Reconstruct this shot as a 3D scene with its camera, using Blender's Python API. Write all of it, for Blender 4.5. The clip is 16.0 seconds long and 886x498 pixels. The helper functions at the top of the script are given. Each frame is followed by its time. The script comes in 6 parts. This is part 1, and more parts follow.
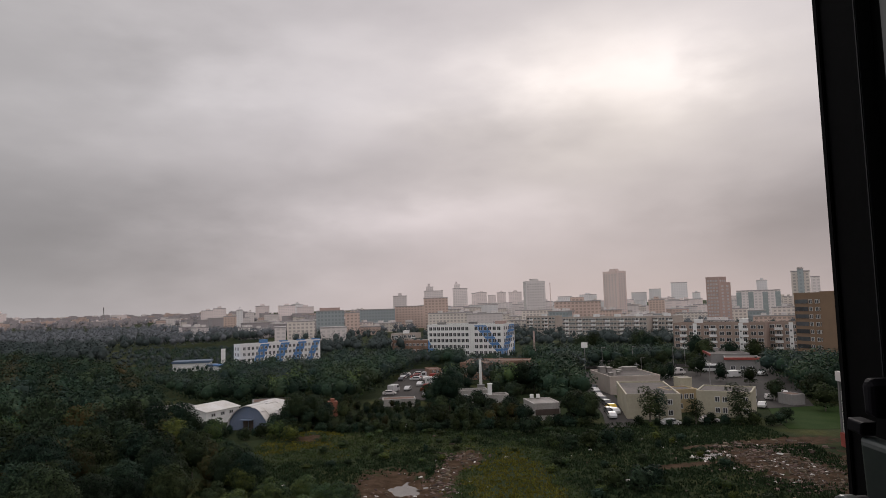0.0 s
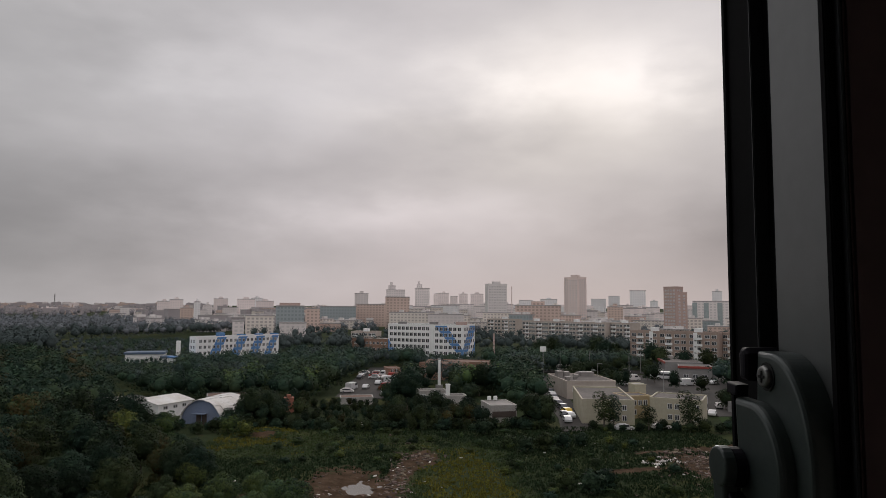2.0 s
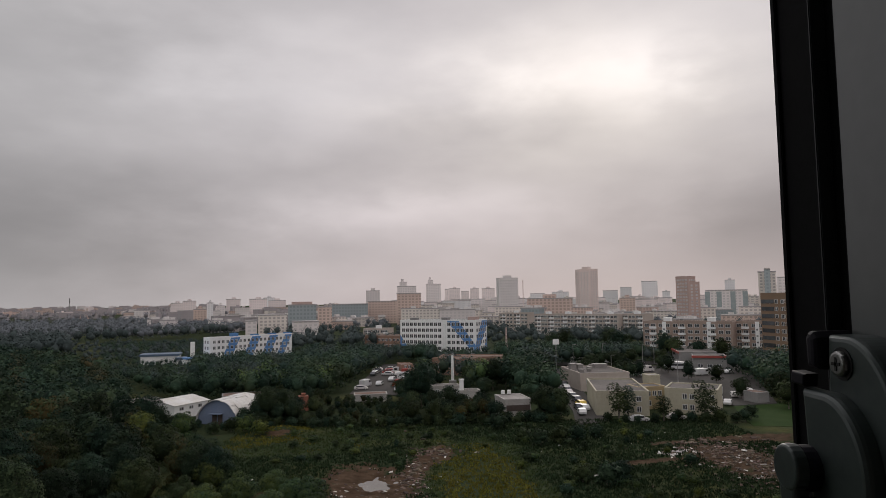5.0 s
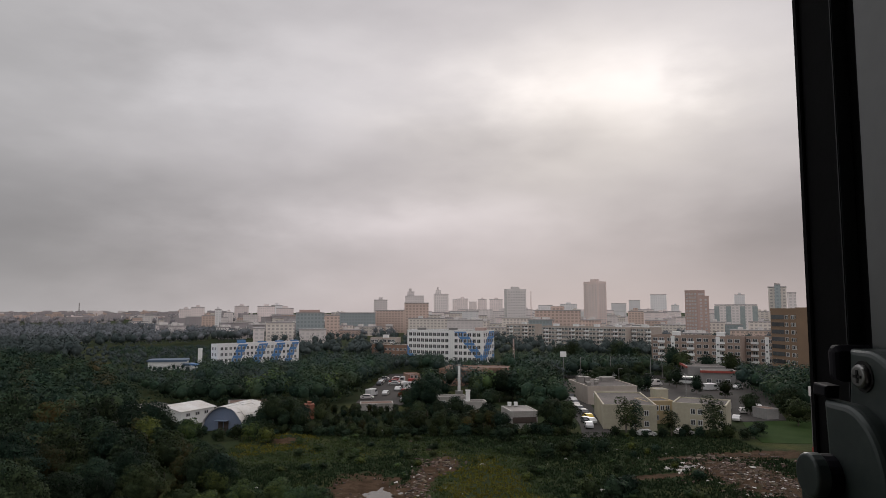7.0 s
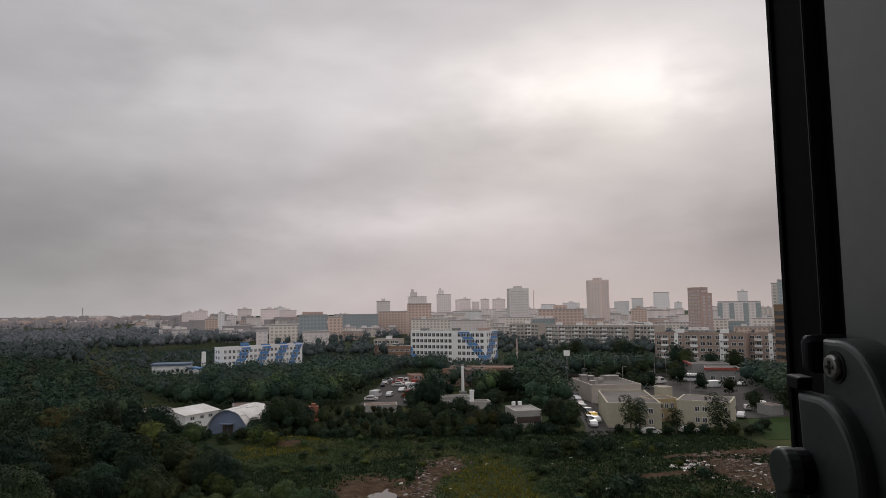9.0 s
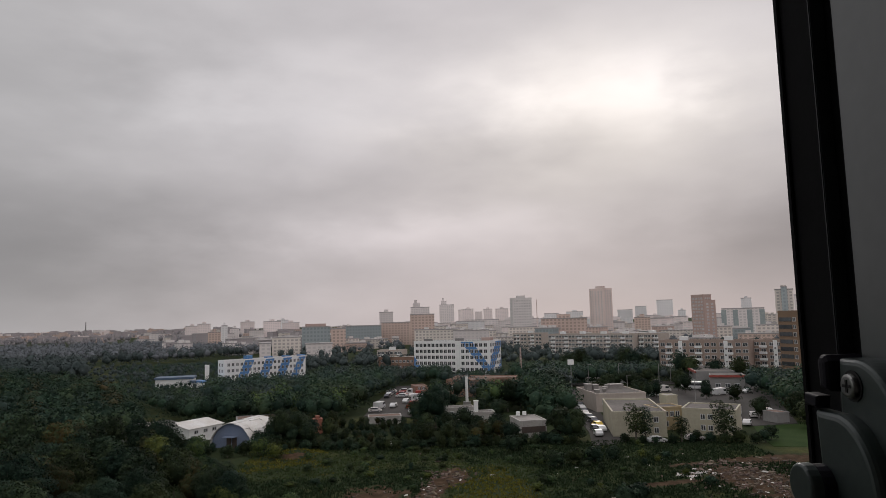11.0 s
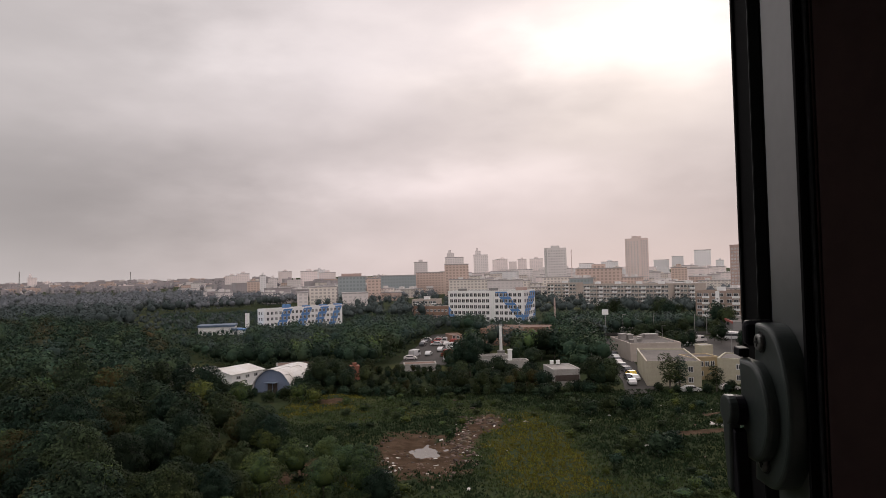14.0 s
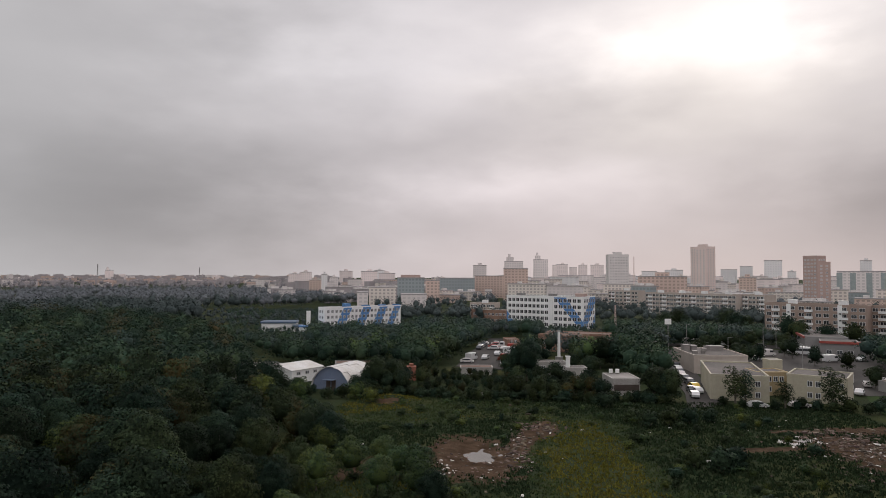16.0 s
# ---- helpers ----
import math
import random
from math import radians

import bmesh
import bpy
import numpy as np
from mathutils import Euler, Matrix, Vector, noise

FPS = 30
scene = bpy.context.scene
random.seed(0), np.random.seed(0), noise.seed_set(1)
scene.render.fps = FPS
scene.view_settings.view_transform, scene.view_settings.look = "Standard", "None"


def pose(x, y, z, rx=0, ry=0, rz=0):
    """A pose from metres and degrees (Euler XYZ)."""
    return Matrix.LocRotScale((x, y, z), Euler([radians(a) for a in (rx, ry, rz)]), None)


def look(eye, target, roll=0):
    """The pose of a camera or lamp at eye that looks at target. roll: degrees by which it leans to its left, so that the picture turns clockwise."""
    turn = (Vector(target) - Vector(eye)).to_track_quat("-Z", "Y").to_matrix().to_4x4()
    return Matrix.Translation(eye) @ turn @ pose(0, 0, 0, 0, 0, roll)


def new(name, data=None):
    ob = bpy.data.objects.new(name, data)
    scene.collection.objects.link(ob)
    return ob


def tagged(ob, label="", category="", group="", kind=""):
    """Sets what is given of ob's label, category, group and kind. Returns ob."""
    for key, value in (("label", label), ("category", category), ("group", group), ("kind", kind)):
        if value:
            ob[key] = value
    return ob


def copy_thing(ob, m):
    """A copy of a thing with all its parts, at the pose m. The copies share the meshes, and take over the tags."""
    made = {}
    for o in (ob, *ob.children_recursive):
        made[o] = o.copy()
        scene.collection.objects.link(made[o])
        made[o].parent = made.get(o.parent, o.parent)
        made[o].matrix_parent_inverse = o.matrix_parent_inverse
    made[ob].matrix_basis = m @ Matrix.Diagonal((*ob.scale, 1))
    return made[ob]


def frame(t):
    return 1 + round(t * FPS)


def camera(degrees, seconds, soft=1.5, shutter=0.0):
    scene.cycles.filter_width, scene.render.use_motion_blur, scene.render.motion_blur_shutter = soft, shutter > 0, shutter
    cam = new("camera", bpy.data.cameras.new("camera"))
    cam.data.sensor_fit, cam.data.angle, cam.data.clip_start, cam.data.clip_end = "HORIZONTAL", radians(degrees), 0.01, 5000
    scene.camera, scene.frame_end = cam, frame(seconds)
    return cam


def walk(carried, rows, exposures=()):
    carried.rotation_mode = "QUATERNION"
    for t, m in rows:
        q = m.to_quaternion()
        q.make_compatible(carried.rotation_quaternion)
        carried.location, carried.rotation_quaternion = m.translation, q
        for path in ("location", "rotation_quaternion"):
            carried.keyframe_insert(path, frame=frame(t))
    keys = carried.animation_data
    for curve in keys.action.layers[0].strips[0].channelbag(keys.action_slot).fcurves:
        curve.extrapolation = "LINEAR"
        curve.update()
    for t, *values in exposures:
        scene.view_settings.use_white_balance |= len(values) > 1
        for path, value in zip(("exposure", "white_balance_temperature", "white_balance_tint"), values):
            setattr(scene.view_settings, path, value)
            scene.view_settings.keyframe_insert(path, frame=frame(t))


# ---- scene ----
cam = camera(67.0, 16.0, soft=0.8)
EYE = 28.0
# seconds, x, y, z from the resting eye, yaw, pitch, roll
PATH = [
    (0.0, 0.0055, 0.0125, 0.0121, 0.506, 4.684, 1.652),
    (0.5, 0.0120, 0.0384, 0.0122, 0.079, 8.965, 2.106),
    (1.0, 0.0054, -0.0002, 0.0122, -1.058, 10.310, -0.233),
    (1.5, 0.0163, -0.0213, 0.0072, -0.867, 9.141, 0.365),
    (2.0, 0.0122, -0.0120, 0.0022, -2.755, 4.647, -0.452),
    (2.5, -0.0034, -0.0021, 0.0025, -3.386, 5.686, -1.320),
    (3.0, -0.0021, 0.0097, 0.0010, -2.876, 4.338, -1.044),
    (3.5, 0.0176, 0.0248, 0.0003, -2.050, 4.202, 1.014),
    (6.0, 0.0061, 0.0045, -0.0005, -1.584, 4.289, 0.889),
    (6.5, 0.0066, 0.0036, 0.0004, -1.085, 3.194, 1.214),
    (7.0, 0.0009, 0.0028, -0.0005, -1.135, 5.132, 0.004),
    (7.5, 0.0009, 0.0058, -0.0028, 0.525, 4.743, 1.332),
    (8.0, 0.0064, 0.0064, 0.0019, -1.579, 5.551, 1.476),
    (8.5, 0.0173, 0.0104, -0.0005, -2.599, 5.587, 1.458),
    (9.0, 0.0133, 0.0092, -0.0024, -0.896, 5.173, 0.741),
    (11.5, 0.0055, -0.0064, 0.0036, -0.842, 6.147, 1.653),
    (12.0, 0.0218, -0.0532, 0.0048, -4.661, 5.573, 2.041),
    (12.5, 0.0988, -0.0635, 0.0020, 5.163, 2.700, -0.992),
    (13.0, 0.1395, -0.0594, -0.0048, 11.150, 2.816, -1.562),
    (13.5, 0.0706, -0.0989, 0.0023, 11.595, 1.154, 0.866),
    (14.0, 0.0040, -0.0849, 0.0123, 2.282, 1.858, 1.370),
    (14.5, -0.0650, -0.0585, 0.0078, 10.627, 4.545, -3.438),
    (15.0, 0.0000, 0.0000, 0.0052, 11.392, 1.991, -0.128),
    (15.5, 0.0156, 0.0260, 0.0026, 9.831, 1.460, -0.577),
    (16.0, 0.0130, 0.0260, 0.0000, 7.314, 2.167, -0.230),
]
walk(cam, [(t, pose(x, y, EYE + z, 90 + p, r, yw)) for t, x, y, z, yw, p, r in PATH],
     [(0.0, 0.0, 6600, 12), (1.0, 0.0, 6400, 7), (2.5, -0.05, 6550, 11), (7.5, 0.0, 6500, 10), (12.0, 0.0, 6500, 10), (13.0, 0.08, 6600, 12), (13.5, 0.36, 6600, 12), (14.0, 0.32, 6850, 15), (14.5, 0.13, 6600, 12), (15.5, 0.28, 6550, 11), (16.0, 0.2, 6500, 11)])

# ---- sky and sun: a low sun behind an overcast sky ----
SUN_AZ, SUN_EL = 15.2, 18.3
world = bpy.data.worlds.new("overcast_sky")
scene.world = world
world.use_nodes = True
wn, wl = world.node_tree.nodes, world.node_tree.links
wn.clear()


def wmath(op, a, b=None, c=None, clamp=False):
    n = wn.new("ShaderNodeMath")
    n.operation, n.use_clamp = op, clamp
    for i, v in enumerate((a, b, c)):
        if v is None:
            continue
        if isinstance(v, (int, float)):
            n.inputs[i].default_value = v
        else:
            wl.new(v, n.inputs[i])
    return n.outputs[0]


tc = wn.new("ShaderNodeTexCoord")
sep = wn.new("ShaderNodeSeparateXYZ")
wl.new(tc.outputs["Generated"], sep.inputs[0])
az0 = wmath("MULTIPLY", wmath("ARCTAN2", sep.outputs[0], sep.outputs[1]), 180 / math.pi)
el0 = wmath("MULTIPLY", wmath("ARCSINE", sep.outputs[2]), 180 / math.pi)


def cloud_noise(sx, sz, scale, detail, off):
    mp = wn.new("ShaderNodeMapping")
    mp.inputs["Scale"].default_value = (sx, sx, sz)
    mp.inputs["Location"].default_value = (off, off * 0.7, off * 0.3)
    wl.new(tc.outputs["Generated"], mp.inputs[0])
    nz = wn.new("ShaderNodeTexNoise")
    nz.inputs["Scale"].default_value, nz.inputs["Detail"].default_value = scale, detail
    nz.inputs["Roughness"].default_value = 0.5
    wl.new(mp.outputs[0], nz.inputs["Vector"])
    return wmath("SUBTRACT", nz.outputs[0], 0.5)


n_big = cloud_noise(1.0, 2.2, 3.2, 4, 3.1)
n_mid = cloud_noise(1.0, 2.4, 7.5, 6, 7.7)
n_band = cloud_noise(1.0, 2.6, 4.6, 7, 1.9)
az = wmath("ADD", az0, wmath("MULTIPLY", n_mid, 16))
el = wmath("ADD", el0, wmath("MULTIPLY", n_big, 7))


def lobe(a, e, sa, se, gain):
    u = wmath("DIVIDE", wmath("SUBTRACT", az, a), sa)
    v = wmath("DIVIDE", wmath("SUBTRACT", el, e), se)
    s = wmath("ADD", wmath("MULTIPLY", u, u), wmath("MULTIPLY", v, v))
    return wmath("MULTIPLY", wmath("EXPONENT", wmath("MULTIPLY", s, -1.0)), gain)


el_up = wmath("MAXIMUM", el0, 0.0)
# the unseen sky behind the viewer is brightened to light the facing walls
rear = wmath("MULTIPLY_ADD", sep.outputs[1], -0.8, 0.1, True)
lum = wmath("ADD", 0.49, wmath("MULTIPLY", wmath("SMOOTH_MIN", wmath("MULTIPLY", wmath("MAXIMUM", wmath("SUBTRACT", el_up, 24.0), 0.0), 1 / 60), 1.0, 0.1), 0.75))
lum = wmath("ADD", lum, wmath("MULTIPLY", rear, 0.30))
for args in [
    (13.6, 17.2, 9.0, 2.8, 0.19), (13.2, 16.6, 3.5, 1.4, 0.07), (19.0, 18.2, 3.5, 2.4, 0.12), (SUN_AZ, 20.0, 16, 4.5, 0.15), (-30, 9, 14, 13, -0.10), (34, 6, 10, 8, -0.13), (22, 3, 13, 4.5, -0.06), (SUN_AZ - 1, 17, 26, 9, 0.14), (-4, 7.0, 10, 1.8, 0.12), (5, 8.6, 6, 1.6, 0.10),
    (-5, 11.0, 15, 2.2, -0.07), (-1, 14.5, 6, 2.0, -0.05), (-27, 13.5, 9, 3.2, 0.06), (-34, 20, 12, 3, -0.05), (-38, 5, 22, 6, -0.12), (-12, 19, 13, 5, 0.10),
    (26, 6.5, 10, 3.5, -0.10),
]:
    lum = wmath("ADD", lum, lobe(*args))
lum = wmath("MULTIPLY", lum, wmath("ADD", 1.0, wmath("ADD", wmath("MULTIPLY", n_big, 0.16), wmath("ADD", wmath("MULTIPLY", n_mid, 0.14), wmath("MULTIPLY", n_band, 0.24)))))
lum = wmath("MAXIMUM", lum, 0.05)
warm = wn.new("ShaderNodeMapRange")
warm.inputs["From Min"].default_value, warm.inputs["From Max"].default_value = 0.0, 17.0
wl.new(el_up, warm.inputs[0])
tint = wn.new("ShaderNodeMix")
tint.data_type = "RGBA"
wl.new(warm.outputs[0], tint.inputs[0])
tint.inputs[6].default_value, tint.inputs[7].default_value = (1.095, 0.965, 0.975, 1), (1.035, 0.977, 1.005, 1)
# cream where the sun glows through, cool grey in the thick cloud away from it
glow = wn.new("ShaderNodeMix")
glow.data_type = "RGBA"
wl.new(wmath("MINIMUM", wmath("ADD", lobe(SUN_AZ, 16.0, 17, 7.5, 0.8), 0.0), 1.0), glow.inputs[0])
cool = wn.new("ShaderNodeMix")
cool.data_type = "RGBA"
wl.new(wmath("MULTIPLY_ADD", az0, -1 / 45, 0.0, True), cool.inputs[0])
wl.new(tint.outputs[2], cool.inputs[6])
cool.inputs[7].default_value = (1.0, 0.985, 1.0, 1)
wl.new(cool.outputs[2], glow.inputs[6])
glow.inputs[7].default_value = (1.06, 0.985, 0.925, 1)
cloud = wn.new("ShaderNodeVectorMath")
cloud.operation = "SCALE"
wl.new(glow.outputs[2], cloud.inputs[0])
wl.new(lum, cloud.inputs["Scale"])
sky = wn.new("ShaderNodeTexSky")
sky.sky_type, sky.sun_disc = "NISHITA", False
sky.sun_elevation, sky.sun_rotation = radians(SUN_EL), radians(SUN_AZ)
bg_sky, bg_cloud, mixw, outw = wn.new("ShaderNodeBackground"), wn.new("ShaderNodeBackground"), wn.new("ShaderNodeMixShader"), wn.new("ShaderNodeOutputWorld")
bg_sky.inputs[1].default_value = 0.08
mixw.inputs[0].default_value = 0.985
wl.new(sky.outputs[0], bg_sky.inputs[0])
wl.new(cloud.outputs[0], bg_cloud.inputs[0])
wl.new(bg_sky.outputs[0], mixw.inputs[1])
wl.new(bg_cloud.outputs[0], mixw.inputs[2])
wl.new(mixw.outputs[0], outw.inputs[0])

sun = new("sun", bpy.data.lights.new("sun", "SUN"))
sun.data.energy, sun.data.angle, sun.data.color = 0.6, radians(14), (1.0, 0.94, 0.88)
_a, _e = radians(SUN_AZ), radians(SUN_EL)
sun.matrix_world = look((0, 0, 60), (-math.sin(_a) * math.cos(_e), -math.cos(_a) * math.cos(_e), 60 - math.sin(_e)))


# ---- materials ----
def material(name, col, col2=None, rough=0.8, metal=0.0, scale=1.0, fine=12.0, amount=0.5, bump=0.0, rand=0.0, island=0.0, spec=0.3, sub=0.0, olive=0.0):
    """Two scales of variation between col and col2 in object space, a little bump, and a spread from piece to piece."""
    m = bpy.data.materials.new(name)
    m.use_nodes = True
    nt = m.node_tree
    N, L = nt.nodes, nt.links
    b = N["Principled BSDF"]
    b.inputs["Roughness"].default_value, b.inputs["Metallic"].default_value = rough, metal
    b.inputs["Specular IOR Level"].default_value = spec
    col2 = col2 or tuple(c * 0.7 for c in col)
    co = N.new("ShaderNodeTexCoord")
    n1, n2 = N.new("ShaderNodeTexNoise"), N.new("ShaderNodeTexNoise")
    n1.inputs["Scale"].default_value, n1.inputs["Detail"].default_value = scale, 5
    n2.inputs["Scale"].default_value, n2.inputs["Detail"].default_value = scale * fine, 3
    L.new(co.outputs["Object"], n1.inputs["Vector"])
    L.new(co.outputs["Object"], n2.inputs["Vector"])
    add = N.new("ShaderNodeMath")
    add.operation = "MULTIPLY_ADD"
    L.new(n2.outputs[0], add.inputs[0])
    add.inputs[1].default_value = 0.6
    L.new(n1.outputs[0], add.inputs[2])
    mr = N.new("ShaderNodeMapRange")
    mr.inputs["From Min"].default_value, mr.inputs["From Max"].default_value = 0.8 - 0.25, 0.8 + 0.25
    mr.inputs["To Max"].default_value = amount * 2
    mr.clamp = True
    L.new(add.outputs[0], mr.inputs[0])
    mx = N.new("ShaderNodeMix")
    mx.data_type = "RGBA"
    mx.inputs[6].default_value, mx.inputs[7].default_value = (*col, 1), (*col2, 1)
    L.new(mr.outputs[0], mx.inputs[0])
    out = mx.outputs[2]
    if rand or island:
        hsv = N.new("ShaderNodeHueSaturation")
        src = None
        if rand:
            src = N.new("ShaderNodeObjectInfo").outputs["Random"]
            amp = rand
        if island:
            src = N.new("ShaderNodeNewGeometry").outputs["Random Per Island"]
            amp = island
            if rand:  # a spread from tree to tree as well
                v0 = N.new("ShaderNodeMapRange")
                v0.inputs["To Min"].default_value, v0.inputs["To Max"].default_value = 1 - rand, 1 + rand
                L.new(N.new("ShaderNodeObjectInfo").outputs["Random"], v0.inputs[0])
                sc = N.new("ShaderNodeVectorMath")
                sc.operation = "SCALE"
                L.new(out, sc.inputs[0])
                L.new(v0.outputs[0], sc.inputs["Scale"])
                out = sc.outputs[0]
        v = N.new("ShaderNodeMapRange")
        v.inputs["To Min"].default_value, v.inputs["To Max"].default_value = 1 - amp, 1 + amp
        L.new(src, v.inputs[0])
        L.new(v.outputs[0], hsv.inputs["Value"])
        h = N.new("ShaderNodeMapRange")
        h.inputs["To Min"].default_value, h.inputs["To Max"].default_value = 0.5 - amp * 0.07, 0.5 + amp * 0.05
        mlt = N.new("ShaderNodeMath")
        mlt.operation = "FRACT"
        m7 = N.new("ShaderNodeMath")
        m7.operation = "MULTIPLY"
        m7.inputs[1].default_value = 7.31
        L.new(src, m7.inputs[0])
        L.new(m7.outputs[0], mlt.inputs[0])
        L.new(mlt.outputs[0], h.inputs[0])
        L.new(h.outputs[0], hsv.inputs["Hue"])
        L.new(out, hsv.inputs["Color"])
        out = hsv.outputs[0]
    if olive:  # from bluish to olive, tree by tree and stand by stand
        n3, ad3, fr3, tn, mu = N.new("ShaderNodeTexNoise"), N.new("ShaderNodeMath"), N.new("ShaderNodeMath"), N.new("ShaderNodeMix"), N.new("ShaderNodeVectorMath")
        n3.inputs["Scale"].default_value = 0.09
        L.new(co.outputs["Object"], n3.inputs["Vector"])
        ad3.operation, fr3.operation, mu.operation, tn.data_type = "MULTIPLY_ADD", "PINGPONG", "MULTIPLY", "RGBA"
        L.new(N.new("ShaderNodeObjectInfo").outputs["Random"], ad3.inputs[0])
        ad3.inputs[1].default_value, fr3.inputs[1].default_value = 13.7, 1.0
        sc3 = N.new("ShaderNodeMath")
        sc3.operation = "MULTIPLY"
        sc3.inputs[1].default_value = 3.0
        L.new(n3.outputs[0], sc3.inputs[0])
        L.new(sc3.outputs[0], ad3.inputs[2])
        L.new(ad3.outputs[0], fr3.inputs[0])
        L.new(fr3.outputs[0], tn.inputs[0])
        tn.inputs[6].default_value, tn.inputs[7].default_value = (1 - 0.45 * olive, 1.0, 1 + 0.4 * olive, 1), (1 + 0.9 * olive, 1.08, 1 - 0.75 * olive, 1)
        L.new(out, mu.inputs[0])
        L.new(tn.outputs[2], mu.inputs[1])
        out = mu.outputs[0]
    L.new(out, b.inputs["Base Color"])
    if bump:
        bp = N.new("ShaderNodeBump")
        bp.inputs["Strength"].default_value, bp.inputs["Distance"].default_value = 0.6, bump
        L.new(add.outputs[0], bp.inputs["Height"])
        L.new(bp.outputs[0], b.inputs["Normal"])
    if sub:
        tr = N.new("ShaderNodeBsdfTranslucent")
        L.new(out, tr.inputs[0])
        ms = N.new("ShaderNodeMixShader")
        ms.inputs[0].default_value = sub
        o = N["Material Output"]
        L.new(b.outputs[0], ms.inputs[1])
        L.new(tr.outputs[0], ms.inputs[2])
        L.new(ms.outputs[0], o.inputs[0])
    return m


def glass_material(name, tint_col, gloss=0.012):
    """A thin clear pane: mostly see-through, with mirror gloss that grows at grazing angles."""
    m = bpy.data.materials.new(name)
    m.use_nodes = True
    N, L = m.node_tree.nodes, m.node_tree.links
    N.remove(N["Principled BSDF"])
    t, g, x, lw, pw = N.new("ShaderNodeBsdfTransparent"), N.new("ShaderNodeBsdfGlossy"), N.new("ShaderNodeMixShader"), N.new("ShaderNodeLayerWeight"), N.new("ShaderNodeMath")
    t.inputs[0].default_value = (*tint_col, 1)
    g.inputs["Roughness"].default_value = 0.02
    lw.inputs[0].default_value = 0.5
    pw.operation = "POWER"
    pw.inputs[1].default_value = 4.0
    L.new(lw.outputs["Facing"], pw.inputs[0])
    ad = N.new("ShaderNodeMath")
    ad.operation = "MULTIPLY_ADD"
    ad.inputs[1].default_value, ad.inputs[2].default_value = 0.9, gloss * 0.4
    L.new(pw.outputs[0], ad.inputs[0])
    L.new(ad.outputs[0], x.inputs[0])
    L.new(t.outputs[0], x.inputs[1])
    L.new(g.outputs[0], x.inputs[2])
    L.new(x.outputs[0], N["Material Output"].inputs[0])
    return m
M = {}
M["asphalt"] = material("asphalt", (0.045, 0.043, 0.042), (0.075, 0.069, 0.064), 0.9, scale=0.06, fine=20, spec=0.06)
M["white_wall"] = material("white_wall", (0.8, 0.8, 0.79), (0.68, 0.68, 0.67), 0.75, scale=0.12, fine=9)
M["blue_paint"] = material("blue_paint", (0.075, 0.19, 0.42), (0.1, 0.23, 0.45), 0.6, scale=0.2, fine=9)
M["beige_wall"] = material("beige_wall", (0.44, 0.405, 0.31), (0.33, 0.305, 0.235), 0.8, scale=0.2, fine=10)
M["yellow_wall"] = material("yellow_wall", (0.4, 0.315, 0.185), (0.32, 0.25, 0.15), 0.8, scale=0.2, fine=10)
M["tar_roof"] = material("tar_roof", (0.1, 0.092, 0.088), (0.17, 0.155, 0.145), 0.9, scale=0.12, fine=12, spec=0.06)
M["pale_roof"] = material("pale_roof", (0.3, 0.28, 0.265), (0.2, 0.188, 0.178), 0.7, scale=0.2, fine=12, spec=0.06)
M["grey_concrete"] = material("grey_concrete", (0.27, 0.262, 0.255), (0.2, 0.195, 0.19), 0.85, scale=0.15, fine=12)
M["tan_brick"] = material("tan_brick", (0.24, 0.16, 0.105), (0.2, 0.135, 0.09), 0.85, scale=0.2, fine=14)
# brown, red and pink facade tones, each lightened with painted haze
M["brown_panel"] = material("brown_panel", (0.27, 0.2, 0.165), (0.34, 0.265, 0.225), 0.85, scale=0.15, fine=10)
M["red_brick"] = material("red_brick", (0.47, 0.35, 0.31), (0.41, 0.3, 0.27), 0.85, scale=0.2, fine=14)
M["pink_brick"] = material("pink_brick", (0.72, 0.6, 0.56), (0.65, 0.54, 0.5), 0.85, scale=0.2, fine=14)
M["slab_panel"] = material("slab_panel", (0.37, 0.32, 0.28), (0.46, 0.405, 0.36), 0.85, scale=0.1, fine=10)
M["near_brick"] = material("near_brick", (0.21, 0.125, 0.09), (0.27, 0.17, 0.13), 0.85, scale=0.3, fine=14)
M["hut_brick"] = material("hut_brick", (0.3, 0.115, 0.075), (0.24, 0.1, 0.07), 0.85, scale=0.5, fine=14)
M["rust_roof"] = material("rust_roof", (0.14, 0.085, 0.065), (0.19, 0.14, 0.12), 0.8, scale=0.3, fine=10, spec=0.06)
M["shed_wall"] = material("shed_wall", (0.42, 0.405, 0.385), (0.26, 0.245, 0.225), 0.8, scale=0.3, fine=10)
M["estate_panel"] = material("estate_panel", (0.17, 0.17, 0.166), (0.13, 0.13, 0.128), 0.8, scale=0.15, fine=10)
# aluminium again, with the room light on the sash stile painted in
M["pale_stile"] = material("pale_stile", (0.68, 0.64, 0.6), (0.6, 0.57, 0.53), 0.5, scale=18, fine=9, spec=0.4)
M["pale_panel"] = material("pale_panel", (0.66, 0.63, 0.61), (0.58, 0.55, 0.54), 0.85, scale=0.1, fine=10)
M["red_roof"] = material("red_roof", (0.26, 0.05, 0.04), (0.32, 0.09, 0.07), 0.6, scale=0.3, fine=10)
M["dark_glass"] = material("dark_glass", (0.035, 0.038, 0.042), (0.07, 0.074, 0.08), 0.25, scale=0.4, fine=5, spec=0.5, rand=0.5)
M["blue_glass"] = material("blue_glass", (0.06, 0.085, 0.09), (0.1, 0.125, 0.13), 0.2, scale=0.4, fine=5, spec=0.5, rand=0.35)
